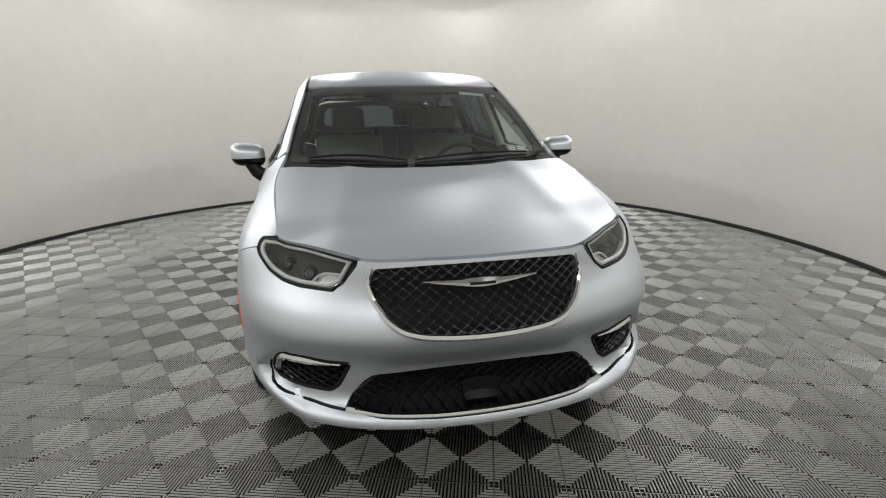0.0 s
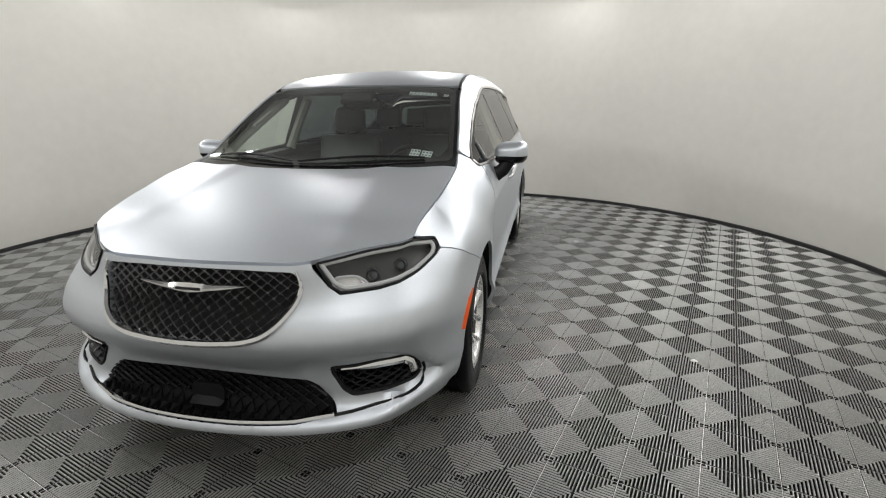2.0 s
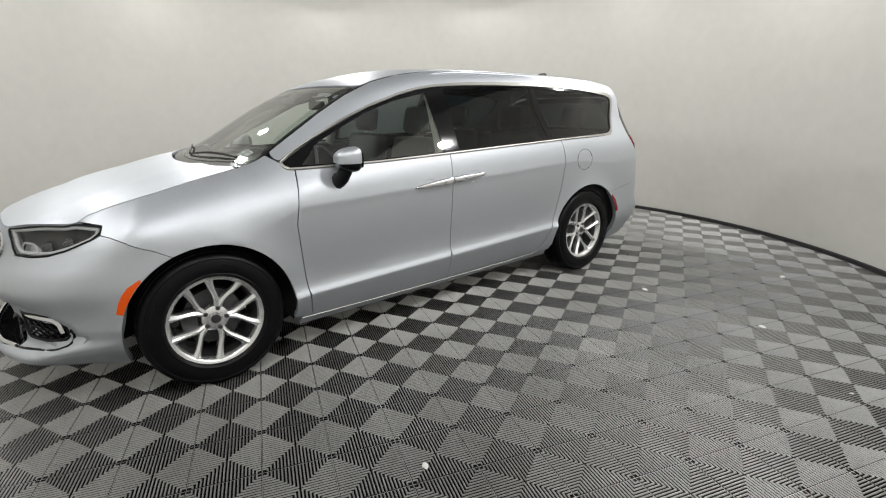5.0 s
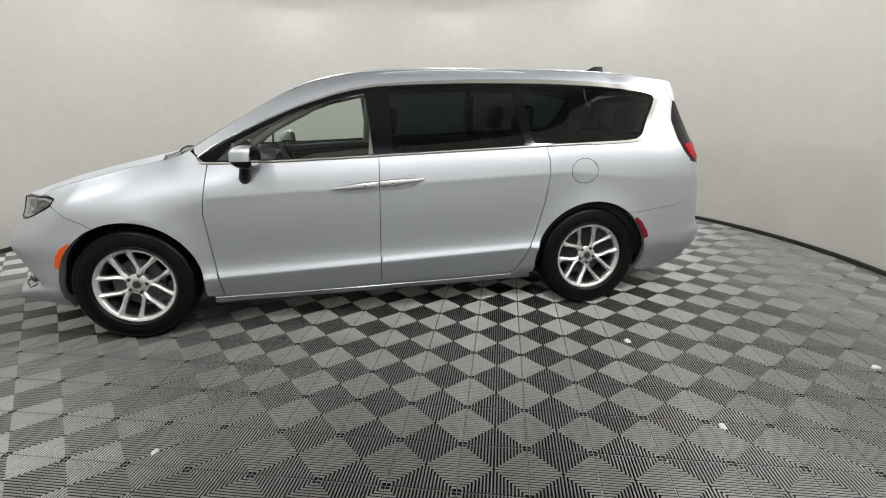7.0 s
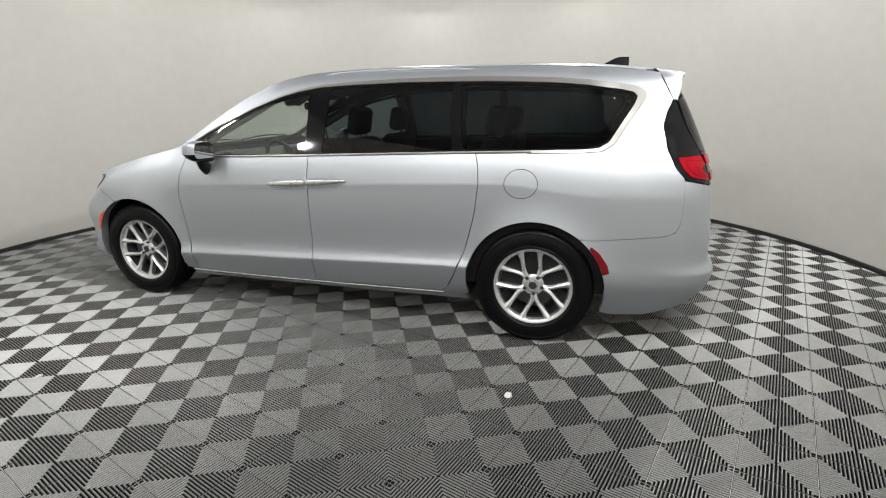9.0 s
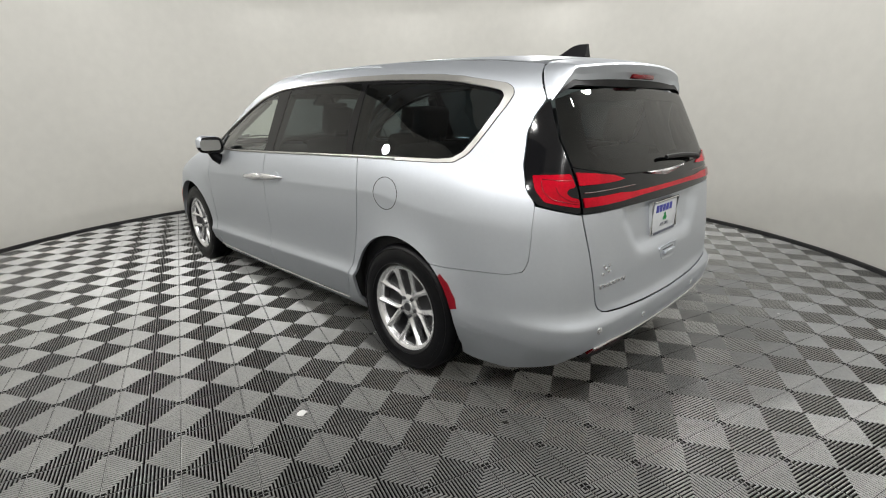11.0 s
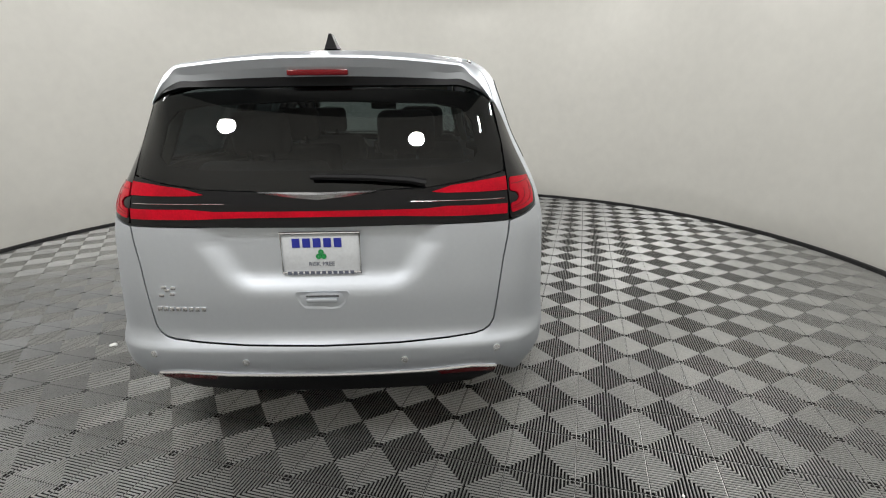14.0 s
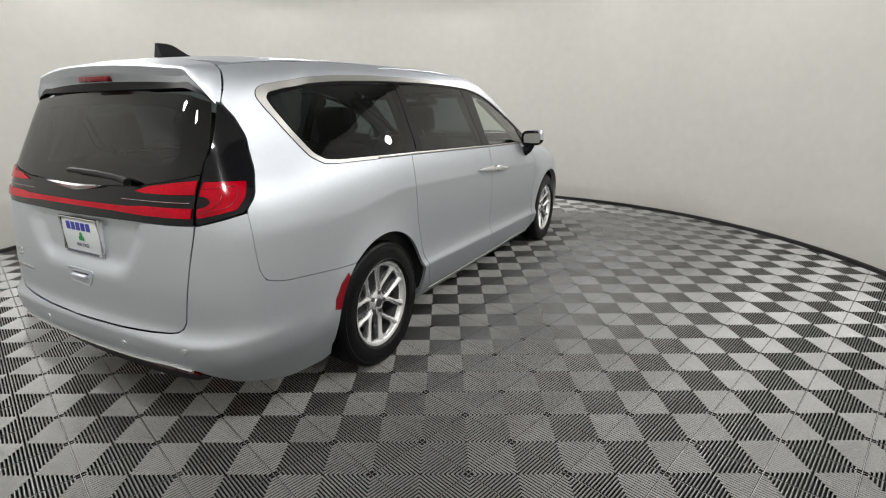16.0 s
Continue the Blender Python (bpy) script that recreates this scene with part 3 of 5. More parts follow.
def hood():
    qs = [k * .02 for k in range(0, 60)]
    edge = []
    for q in qs:
        z = hood_z(q)
        p = body(q, z)
        if p.x < 2.06:
            break
        edge.append((p.x - .012, p.y))
    left = [(x, EDGE_Y(x) - .004) for x in (2.045, 2.0, 1.95, 1.87, 1.8, 1.7, 1.6, 1.52, 1.45, 1.38, 1.32)]
    rear = [(1.47 - .17 * (y / .8) ** 2, y) for y in (.74, .6, .4, .2)] + [(1.47, 0)]
    half = edge + left + rear
    poly = half + [(x, -y) for x, y in reversed(half) if y > 1e-4]

    def crease(x, y):
        c = .50 - .10 * (2.4 - x)
        return .010 * math.exp(-((abs(y) - c - .04) / .07) ** 2) * ease(2.45, 2.1, x)
    return top_sheet("hood", poly, PAINT, van, curve=crease, step=.045, skirt=.02)


def windscreen():
    half = [(1.40 - .17 * (y / .78) ** 2, y) for y in (0, .2, .4, .6, .735)] + [(x, EDGE_Y(x) - .028) for x in (1.2, 1.05, .9, .7, .56)] + [(.56 - .05 * (y / .62) ** 2, y) for y in (.6, .4, .2, 0)]
    poly = half + [(x, -y) for x, y in reversed(half) if y > 1e-4]
    g = top_sheet("windshield", poly, GLASS, van, off=-.004, skirt=0, label="clear laminated windshield")
    inner = [(1.33 - .17 * (y / .78) ** 2, y) for y in (0, .2, .4, .6, .69)] + [(x, EDGE_Y(x) - .06) for x in (1.12, 1.0, .9, .7, .61)] + [(.625 - .04 * (y / .62) ** 2, y) for y in (.59, .4, .2, 0)]
    hole = inner + [(x, -y) for x, y in reversed(inner) if y > 1e-4]
    outer = [(1.455 - .17 * (y / .8) ** 2, y) for y in (0, .2, .4, .6, .74)] + [(x, EDGE_Y(x) - .010) for x in (1.27, 1.2, 1.05, .9, .7, .52)] + [(.545 - .05 * (y / .62) ** 2, y) for y in (.6, .4, .2, 0)]
    outer = outer + [(x, -y) for x, y in reversed(outer) if y > 1e-4]
    top_sheet("windshield_band", outer, BLACK_GLOSS, van, off=-.009, skirt=.02, holes=(hole,), label="black edge band of the windshield")
    return g


def roof():
    half = [(.54 - .05 * (y / .62) ** 2, y) for y in (0, .2, .4, .6)] + [(x, EDGE_Y(x) - .018) for x in (.47, .3, .1, -.3, -.7, -1.1, -1.5, -1.9, -2.1)] + [(-2.165 - .0 * y, y) for y in (.4, .2, 0)]
    poly = half + [(x, -y) for x, y in reversed(half) if y > 1e-4]
    r = top_sheet("roof", poly, PAINT, van, step=.07)
    for side in (1, -1):
        bm = bmesh.new()
        tube(bm, [(x, side * (EDGE_Y(x) - .008), top(x, EDGE_Y(x)) - .010) for x in [.50 - .12 * k for k in range(23)]], .009, 6)
        part("roof_ditch", bm, BLACK_TRIM, van, "black roof joint strip")
        bm = bmesh.new()
        xs = [.02 - .06 * k for k in range(21)]
        tube(bm, [(x, side * (EDGE_Y(x) + .020), EDGE_Z(x) - .013 - .03 * max(0, abs((x + .58) / .6) ** 8)) for x in xs], lambda t: .003 + .005 * math.sin(math.pi * t) ** .5, 8)
        part("roof_rail", bm, PAINT, van, "low silver roof side rail")
    return r


DEEP, LOW_DEEP = .028, .004


def front_bumper():
    zb = .268
    half = [fy(y, zb) if y else (0.0, zb) for y in (0, .2, .4, .6, .75)] + along((2.1, .262), (1.99, .235)) + along(*arch(1.5445, ARCH_F, -19, 67.5, 16)) + along((1.781, .7965), (1.881, .8445), (1.968, .880))
    # under the headlight to the hood
    half += [fy(.854, .860), fy(.80, .813), fy(.745, .790), fy(.68, .780), fy(.556, .777), fy(.513, .808), fy(.462, .875)]
    q0 = fy(.455, .885)[0]
    half += [(q0 * k / 6, hood_z(q0 * k / 6) - .004) for k in (6, 5, 4, 3, 2, 1, 0)]
    poly = mirrored(half)
    grille = mirrored([(0.0, .625), fy(.12, .628), fy(.24, .637), fy(.31, .655), fy(.36, .69), fy(.402, .745), fy(.420, .79), fy(.420, .825), fy(.402, .868), fy(.2, .876), (0.0, .878)])
    grille = soft(grille, .03)
    lower = mirrored([(0.0, .298), fy(.2, .298), fy(.40, .302), fy(.545, .316), fy(.515, .360), fy(.465, .412), fy(.425, .440), fy(.38, .452), fy(.15, .458), (0.0, .459)])
    fog = rounded([fy(.513, .485), fy(.560, .400), fy(.60, .374), fy(.72, .374), fy(.815, .384), fy(.838, .41), fy(.832, .46), fy(.806, .500), fy(.70, .505), fy(.61, .498)], .02, 3)
    fog_r = [(-q, z) for q, z in fog]
    ledge = Curve((.36, .528), (.50, .55), (.68, .553), (.76, .535), (.82, .495), (.86, .45), (.89, .40))

    def hollow(q, z):
        y = abs(body(q, z).y)
        zt = ledge(y)
        return -DEEP * ease(zt + .010, zt - .016, z) * ease(.37, .47, y) * ease(.935, .855, y) * ease(.316, .350, z - lip_rise(y, z))
    rows = []
    for k in range(40):
        y = .38 + .51 * k / 39
        for d in (.012, .003, -.006, -.018):
            q = fy(y, ledge(y) + d)
            rows += [q, (-q[0], q[1])]
    for k in range(101):
        q = -1.25 + 2.5 * k / 100
        y = abs(body(q, .33).y)
        rows += [(q, z + .9 * lip_rise(y, .3)) for z in (.272, .280, .291, .298, .305, .319)]
    bumper = skin_sheet("front_bumper", poly, PAINT, van, holes=(grille, lower, fog, fog_r), step=.024, skirt=.05, shape=hollow, extra=rows, label="silver painted front bumper")
    # backs of the openings
    for loop, nm in ((grille, "upper_grille"), (lower, "lower_grille")):
        skin_sheet(nm, loop, BLACK_TRIM, bumper, off=-.032 - (LOW_DEEP if loop is lower else 0), step=.05, skirt=0, label="black grille backing")
    mesh_pattern("grille_mesh", grille, bumper, .050, .036)
    mesh_pattern("lower_grille_mesh", lower, bumper, .055, .034, LOW_DEEP)
    lower = soft(lower, .03)
    ordered = bend(mirrored_line([(0.0, .622), fy(.12, .625), fy(.24, .634), fy(.313, .652), fy(.364, .688), fy(.407, .744), fy(.425, .79), fy(.425, .827), fy(.408, .872)]), .04)
    strip("grille_surround", ordered, CHROME, bumper, radius=lambda t: .005 + .009 * math.sin(math.pi * t) ** .6, off=.004, label="chrome grille surround")
    for s in (1, -1):
        f = [(s * q, z) for q, z in fog]
        pocket = skin_sheet("fog_light_pocket", f, BLACK_GLOSS, bumper, off=-.03 - DEEP, step=.04, skirt=0, label="gloss black fog light pocket")
        mesh_pattern("pocket_mesh", f, pocket, .06, .032, DEEP)
        strip("fog_light", [(s * q, z) for q, z in (fy(.556, .476), fy(.62, .486), fy(.72, .491), fy(.785, .488), fy(.808, .468), fy(.818, .425))], CHROME, pocket, radius=lambda t: .005 + .013 * ease(0, .55, t), off=-.006 - DEEP, label="slim chrome light bar")
        strip("fog_surround", f + f[:1], BLACK_TRIM, bumper, width=.018, off=-.004 - DEEP)
    strip("lower_chrome", bend(mirrored_line([(0.0, .304), fy(.2, .304), fy(.40, .307), fy(.535, .316)]), .02), CHROME, bumper, width=.020, off=.006, label="bright chrome strip under the lower grille")
    for s in (1, -1):
        strip("ledge_moulding", [(s * q, z) for q, z in bend([fy(.535, .316), fy(.62, .325), fy(.72, .336), fy(.79, .350), fy(.835, .372), fy(.852, .405), fy(.846, .45)], .03)], BLACK_GLOSS, bumper, width=.015, off=-.001, on=lambda q, z, o: body(q, z, o + hollow(q, z)), label="gloss black moulding round the fog light ledge")
    skin_sheet("radar_cover", rounded([(-.075, .320), (.075, .320), (.075, .38), (.06, .395), (-.06, .395), (-.075, .38)], .01), BLACK_TRIM, bumper, off=-.002, skirt=.03, label="flat black sensor cover")
    for s in (1, -1):
        skin_sheet("side_marker", along(*[(1.5445 + r * math.cos(radians(a)), .362 + r * math.sin(radians(a))) for a, r in ((20, .4275), (26, .4275), (33, .4275), (44, .428), (45, .440), (37, .460), (27, .462), (20, .456))]), ORANGE, bumper, s, off=.0012, skirt=.006, step=.03, label="orange side reflector")
    # winged badge as a plain bright shape
    bm = bmesh.new()
    n = 30
    loop_a = []
    for k in range(n + 1):
        y = -.225 + .45 * k / n
        u = abs(y) / .225
        zc = .800 + .018 * u ** 1.6
        hgt = .017 * (1 - u) + .002 + (.004 if u < .33 else 0)
        fwd = .006 + .010 * (1 - u)
        p = body(fy(y, zc)[0] if y else 0.0, zc, .004)
        loop_a.append([bm.verts.new((p.x, p.y, zc + hgt)), bm.verts.new((p.x + fwd, p.y, zc + hgt * .3)), bm.verts.new((p.x + fwd, p.y, zc - hgt * .4)), bm.verts.new((p.x, p.y, zc - hgt * .8))])
    for a, b in zip(loop_a, loop_a[1:]):
        for i in range(3):
            bm.faces.new((a[i], b[i], b[i + 1], a[i + 1]))
    part("badge", bm, CHROME, bumper, "winged chrome badge")
    strip("badge_inset", [fy(y, .800) for y in (-.05, -.02, .02, .05)], BLACK_TRIM, bumper, width=.012, off=.017)
    return bumper


def mirrored_line(half):
    return [(-q, z) for q, z in reversed(half) if abs(q) > 1e-6] + list(half)


def mesh_pattern(name, loop, parent, pitch, row, deep=0.0):
    """Rows of wavy bright-edged slats that cross an opening."""
    zs = [p[1] for p in loop]
    qs = [p[0] for p in loop]
    lo, hi, ql, qh = min(zs), max(zs), min(qs), max(qs)
    bm = bmesh.new()
    poly = list(loop)
    r = 0
    z = lo + row * .4
    while z < hi:
        pts = []
        n = int((qh - ql) / (pitch / 12))
        for k in range(n + 1):
            q = ql + (qh - ql) * k / n
            ph = (q / pitch + (.5 if r % 2 else 0)) % 1.0
            zz = z + row * .42 * (2 * abs(2 * ph - 1) - 1) * .6
            ok = inside((q, zz), poly)
            if ok:
                pts.append((q, zz, 0))
            if (not ok or k == n) and len(pts) > 2:
                ribbon(bm, pts, deep)
                pts = []
            elif not ok:
                pts = []
        z += row * .5
        r += 1
    return part(name, bm, MESH_BLACK if name == "grille_mesh" else MESH_DARK, parent, "gloss black wavy grille mesh")


def ribbon(bm, pts, deep):
    rows = []
    for q, z, _ in pts:
        p = body(q, z, -.012 - deep)
        n = skin_normal(q, z)
        d = Vector((0, 0, .0045))
        rows.append([bm.verts.new(p + d), bm.verts.new(p + n * .007 + d * .2), bm.verts.new(p - d), bm.verts.new(p - n * .012)])
    for a, b in zip(rows, rows[1:]):
        for i in range(4):
            bm.faces.new((a[i], b[i], b[(i + 1) % 4], a[(i + 1) % 4]))


def headlight(side):
    q0 = fy(.47, .88)[0]
    q1 = sx(1.955, .92)[0]
    tops = [(q0 + (Q_HOOD - q0) * k / 8, hood_z(q0 + (Q_HOOD - q0) * k / 8) - .006) for k in range(9)] + [(q1, .918)]
    low = [sx(1.966, .893), fy(.852, .868), fy(.80, .820), fy(.745, .797), fy(.68, .787), fy(.562, .783), fy(.52, .81)]
    loop = soft(tops + low, .010)
    lamp = skin_sheet("headlight", loop, LENS, van, side, off=.001, skirt=.0, step=.03, label="clear headlight with black bezel and bright light tube")
    skin_sheet("bezel", loop, LAMP_INNER, lamp, side, off=-.055, skirt=0, step=.04)
    bm = bmesh.new()
    c = (sum(p[0] for p in loop) / len(loop), sum(p[1] for p in loop) / len(loop))
    path = []
    for q, z in dense([(c[0] + (q - c[0]) * .925, c[1] + (z - c[1]) * .84) for q, z in loop], .02):
        p = body(q, z, -.012)
        path.append((p.x, p.y * side, p.z))
    tube(bm, path, .0092, 8, closed=True)
    part("light_tube", bm, LIGHT_TUBE, lamp, "white light tube")
    rim = [body(q, z, .0005) for q, z in dense(loop, .02)]
    bm = bmesh.new()
    tube(bm, [(p.x, p.y * side, p.z) for p in rim], .0048, 6, closed=True)
    part("lamp_seal", bm, BLACK_TRIM, lamp)
    for y, z, r in ((.665, .836, .022), (.752, .858, .020)):
        bm = bmesh.new()
        q = fy(y, z)[0]
        p, nn = body(q, z, -.05), skin_normal(q, z)
        nn = Vector((nn.x, nn.y * side, nn.z))
        m = Matrix.Translation((p.x, p.y * side, p.z)) @ (Vector((1, 0, 0)) * .8 + nn * .2).to_track_quat("Y", "Z").to_matrix().to_4x4()
        lathe(bm, [(r * 1.45, -.006), (r * 1.45, .008), (r * 1.2, .014), (r * 1.05, .006), (r, .010), (r * .85, .022), (r * .5, .030), (.001, .033)], 24, m)
        part("projector", bm, PROJECTOR, lamp, "dark round projector lens")
    turn = [fy(.545, .796), fy(.655, .797), fy(.632, .822), fy(.600, .838), fy(.540, .838), fy(.527, .815)]
    skin_sheet("turn_signal", rounded(turn, .02, 4), SATIN, lamp, side, off=-.038, skirt=.012, step=.02, shape=lambda q, z: -.008 * ease(.0, .02, min(z - .797, .838 - z)), label="satin silver turn signal reflector")
    bm = bmesh.new()
    tube(bm, [(p.x, p.y * side, p.z) for p in (body(q, z, -.030) for q, z in dense(rounded(turn, .02, 4), .015))], .005, 6, closed=True)
    part("turn_signal_rim", bm, LIGHT_TUBE, lamp, "white rim of the turn signal")
    sill = [fy(.655, .800), fy(.74, .812), fy(.80, .835)]
    bm = bmesh.new()
    tube(bm, [(p.x, p.y * side, p.z) for p in (body(q, z, -.030) for q, z in dense(sill, .02, False))], lambda t: .010 - .004 * t, 6)
    part("lamp_ledge", bm, ALLOY, lamp, "bright ledge under the projectors")
    return lamp


def tail_lamp(side):
    loop = along((-2.253, 1.455), (-2.230, 1.41), (-2.214, 1.33), (-2.243, 1.20), (-2.292, 1.10), (-2.345, 1.045)) + [ry(.80, 1.015), ry(.758, 1.005), ry(.752, 1.10), ry(.745, 1.2), ry(.735, 1.30), ry(.715, 1.40), ry(.700, 1.465)]
    loop = soft(loop, .022)
    lamp = skin_sheet("tail_light", loop, BLACK_GLOSS, van, side, off=.0, step=.03, label="wraparound tail light, gloss black above red lens")
    red = rounded([sx(-2.292, 1.160), sx(-2.325, 1.10), sx(-2.37, 1.056), ry(.80, 1.038), ry(.762, 1.030), ry(.759, 1.068), ry(.785, 1.072), ry(.80, 1.090), ry(.785, 1.108), ry(.757, 1.114), ry(.756, 1.166)], .012, 3)
    lens = skin_sheet("lens", red, RED, lamp, side, off=.004, step=.025, skirt=.006, label="bright red lens")
    for line in ([ry(.765, 1.046), ry(.80, 1.052), sx(-2.39, 1.068), sx(-2.352, 1.10), sx(-2.335, 1.138)], [ry(.762, 1.140), ry(.80, 1.140), sx(-2.37, 1.143), sx(-2.335, 1.145)], [ry(.765, 1.054), ry(.80, 1.062), sx(-2.41, 1.086), sx(-2.392, 1.115)]):
        strip("light_guide", bend(line, .03), RED_DARK, lens, side, width=.004, off=.004, label="dark red line inside the lens")
    return lamp


def smooth_run(pts, m):
    """A row of points made m times finer along a smooth curve through them."""
    out = []
    for i in range(len(pts) - 1):
        p0, p1, p2, p3 = pts[max(0, i - 1)], pts[i], pts[i + 1], pts[min(len(pts) - 1, i + 2)]
        for k in range(m):
            t = k / m
            out.append(.5 * (2 * p1 + (p2 - p0) * t + (2 * p0 - 5 * p1 + 4 * p2 - p3) * t ** 2 + (3 * p1 - p0 - 3 * p2 + p3) * t ** 3))
    return out + [pts[-1].copy()]


def tailgate():
    half = [ (TOTAL, .525), ry(.3, .53), ry(.5, .54), ry(.61, .549), ry(.645, .557), ry(.670, .573), ry(.686, .60), ry(.695, .65), ry(.725, .85), ry(.75, 1.0), ry(.3, .995), (TOTAL, .992)]
    poly = rear_mirror(half)

    def recess(q, z):
        y = abs(body(min(abs(q), 2 * TOTAL - abs(q)), z).y) if abs(q) <= TOTAL else abs(body(2 * TOTAL - q, z).y)
        d = ease(.505, .365, y + .70 * max(0, .93 - z)) * ease(.725, .825, z)
        return -.034 * d
    gate = rear_sheet("tailgate", poly, PAINT, van, shape=recess, step=.018, label="silver painted tailgate")
    # black band with the red light bars
    band = rear_mirror([(TOTAL, .996), ry(.3, .999), ry(.748, 1.004), ry(.745, 1.10), ry(.738, 1.19), ry(.45, 1.14), (TOTAL, 1.12)])
    rear_sheet("light_band", band, BLACK_GLOSS, gate, step=.03, off=.002, label="gloss black band across the tailgate")
    bar = rear_mirror([(TOTAL, 1.037), ry(.3, 1.036), ry(.50, 1.030), ry(.74, 1.030), ry(.742, 1.068), ry(.50, 1.068), ry(.40, 1.060), (TOTAL, 1.059)])
    rear_sheet("light_bar", bar, RED, gate, step=.025, off=.009, skirt=.008, label="red light bar across the tailgate")
    for s in (1, -1):
        up = [ry(.742, 1.118), ry(.737, 1.170), ry(.65, 1.162), ry(.52, 1.145), ry(.44, 1.122), ry(.50, 1.117)]
        rear_sheet("upper_lens", up, RED, gate, step=.025, off=.008, skirt=.008, side=s, label="red upper lamp")
    glass = rear_mirror([(TOTAL, 1.124), ry(.45, 1.144), ry(.735, 1.195), ry(.728, 1.30), ry(.705, 1.40), ry(.685, 1.47), ry(.55, 1.505), ry(.3, 1.52), (TOTAL, 1.525)])
    rear_sheet("rear_window", glass, TINT, gate, step=.05, skirt=0, off=0, label="dark tinted rear window")
    hole = rear_mirror([(TOTAL, 1.21), ry(.45, 1.215), ry(.60, 1.235), ry(.63, 1.27), ry(.61, 1.39), ry(.57, 1.44), ry(.45, 1.462), (TOTAL, 1.475)])
    rear_sheet("rear_window_band", glass, BLACK_TRIM, gate, step=.05, skirt=.01, off=-.006, holes=(hole,), label="black edge band of the rear window")
    # spoiler: a visor from the roof joint to its lip, turning down at both ends
    seam, lip, under = [], [], []
    for y in (-.57, -.5, -.4, -.3, -.2, -.1, 0, .1, .2, .3, .4, .5, .57):
        xt = -2.375 + .075 * (y / .58) ** 2
        seam.append(Vector((-2.172, y, top(-2.172, y))))
        lip.append(Vector((xt, y, top(xt, y))))
        g = body(ry(abs(y) * .97, 1.525)[0] if abs(y) > .01 else TOTAL, 1.525)
        under.append(Vector((g.x, y * .97, 1.528)))
    ends = ((1.605, (-2.298, .605, 1.578), (.60, 1.518)), (1.57, (-2.295, .635, 1.552), (.63, 1.508)), (1.52, (-2.286, .668, 1.515), (.66, 1.494)), (1.468, (-2.272, .702, 1.472), (.692, 1.468)))
    for s in (1, -1):
        for z, t, u in ends:
            p = body(*sx(-2.188 - .068 * (1.605 - z) / .137, z))
            g = body(*ry(*u))
            row = (Vector((p.x, p.y * s, p.z)), Vector((t[0], t[1] * s, t[2])), Vector((g.x, g.y * s, g.z)))
            for lst, pt in zip((seam, lip, under), row):
                lst.insert(len(lst) if s > 0 else 0, pt)
    fine = 4
    seam, lip, under = (smooth_run(run, fine) for run in (seam, lip, under))
    n = len(seam)
    bm, bu = bmesh.new(), bmesh.new()
    rows = []
    for k in range(n):
        a, c = seam[k], lip[k]
        far_in = min(k, n - 1 - k) / fine
        flat = ease(3.2, 5.0, far_in)
        line = []
        for i in range(6):
            p = a.lerp(c, i / 5)
            side_p = p + Vector((0, math.copysign(.010, p.y), .006)) * math.sin(math.pi * i / 5) * min(1, far_in / 3)
            line.append(side_p.lerp(Vector((p.x, p.y, top(p.x, p.y))), flat))
        line.append(c + Vector((-.004, 0, -.010)))
        line.append((c.lerp(under[k], .25) + Vector((0, 0, -.006))).lerp(c + Vector((.014, 0, -.042)), flat))
        rows.append([bm.verts.new(p) for p in line])
    for p, q in zip(rows, rows[1:]):
        for i in range(7):
            bm.faces.new((p[i], q[i], q[i + 1], p[i + 1]))
    bmesh.ops.recalc_face_normals(bm, faces=bm.faces)
    tips = [r[7].co.copy() for r in rows]
    part("spoiler", bm, PAINT, gate, "silver rear spoiler")
    rows = [[bu.verts.new(tips[k]), bu.verts.new(tips[k].lerp(under[k], .5) + Vector((.006, 0, 0))), bu.verts.new(under[k] + Vector((-.003, 0, 0))), bu.verts.new(under[k] + Vector((.03, 0, -.006)))] for k in range(n)]
    for p, q in zip(rows, rows[1:]):
        for i in range(1):
            bu.faces.new((p[i], q[i], q[i + 1], p[i + 1]))
    bl = bmesh.new()
    low = [[bl.verts.new(v.co) for v in r[1:]] for r in rows]
    for p, q in zip(low, low[1:]):
        for i in range(2):
            bl.faces.new((p[i], q[i], q[i + 1], p[i + 1]))
    part("window_top_seal", bl, BLACK_TRIM, gate, "black strip above the rear window")
    part("spoiler_underside", bu, PAINT, gate, "silver underside of the spoiler")
    bm = bmesh.new()
    box(bm, (-2.358, -.12, 1.566), (-2.325, .12, 1.588), .006)
    part("brake_light", bm, BRAKE_RED, gate, "dark red high brake light")
    # plate with a chrome frame
    plate_x = -2.531
    bm = bmesh.new()
    box(bm, (plate_x - .006, -.152, .815), (plate_x + .02, .152, .970), .004)
    plate = part("licence_plate", bm, PAPER, gate, "white dealer plate with blue print")
    bm = bmesh.new()
    tube(bm, [(plate_x - .008, y, z) for y, z in ((-.155, .812), (.155, .812), (.155, .973), (-.155, .973))], .0065, 8, closed=True)
    part("plate_frame", bm, CHROME, plate, "chrome plate frame")
    bm = bmesh.new()
    for k in range(5):
        box(bm, (plate_x - .008, .095 - .041 * k - .014, .915), (plate_x - .006, .095 - .041 * k + .016, .952))
    part("plate_print", bm, BLUE, plate, "blue printed bars", smooth=False)
    bm = bmesh.new()
    for a in range(3):
        c = (.012 * math.cos(radians(90 + 120 * a)), .012 * math.sin(radians(90 + 120 * a)))
        lathe(bm, [(.001, -.0005), (.011, -.0005), (.011, .001)], 12, Matrix.Translation((plate_x - .008, c[0], .884 + c[1])) @ pose(0, 0, 0, 0, 0, 90))
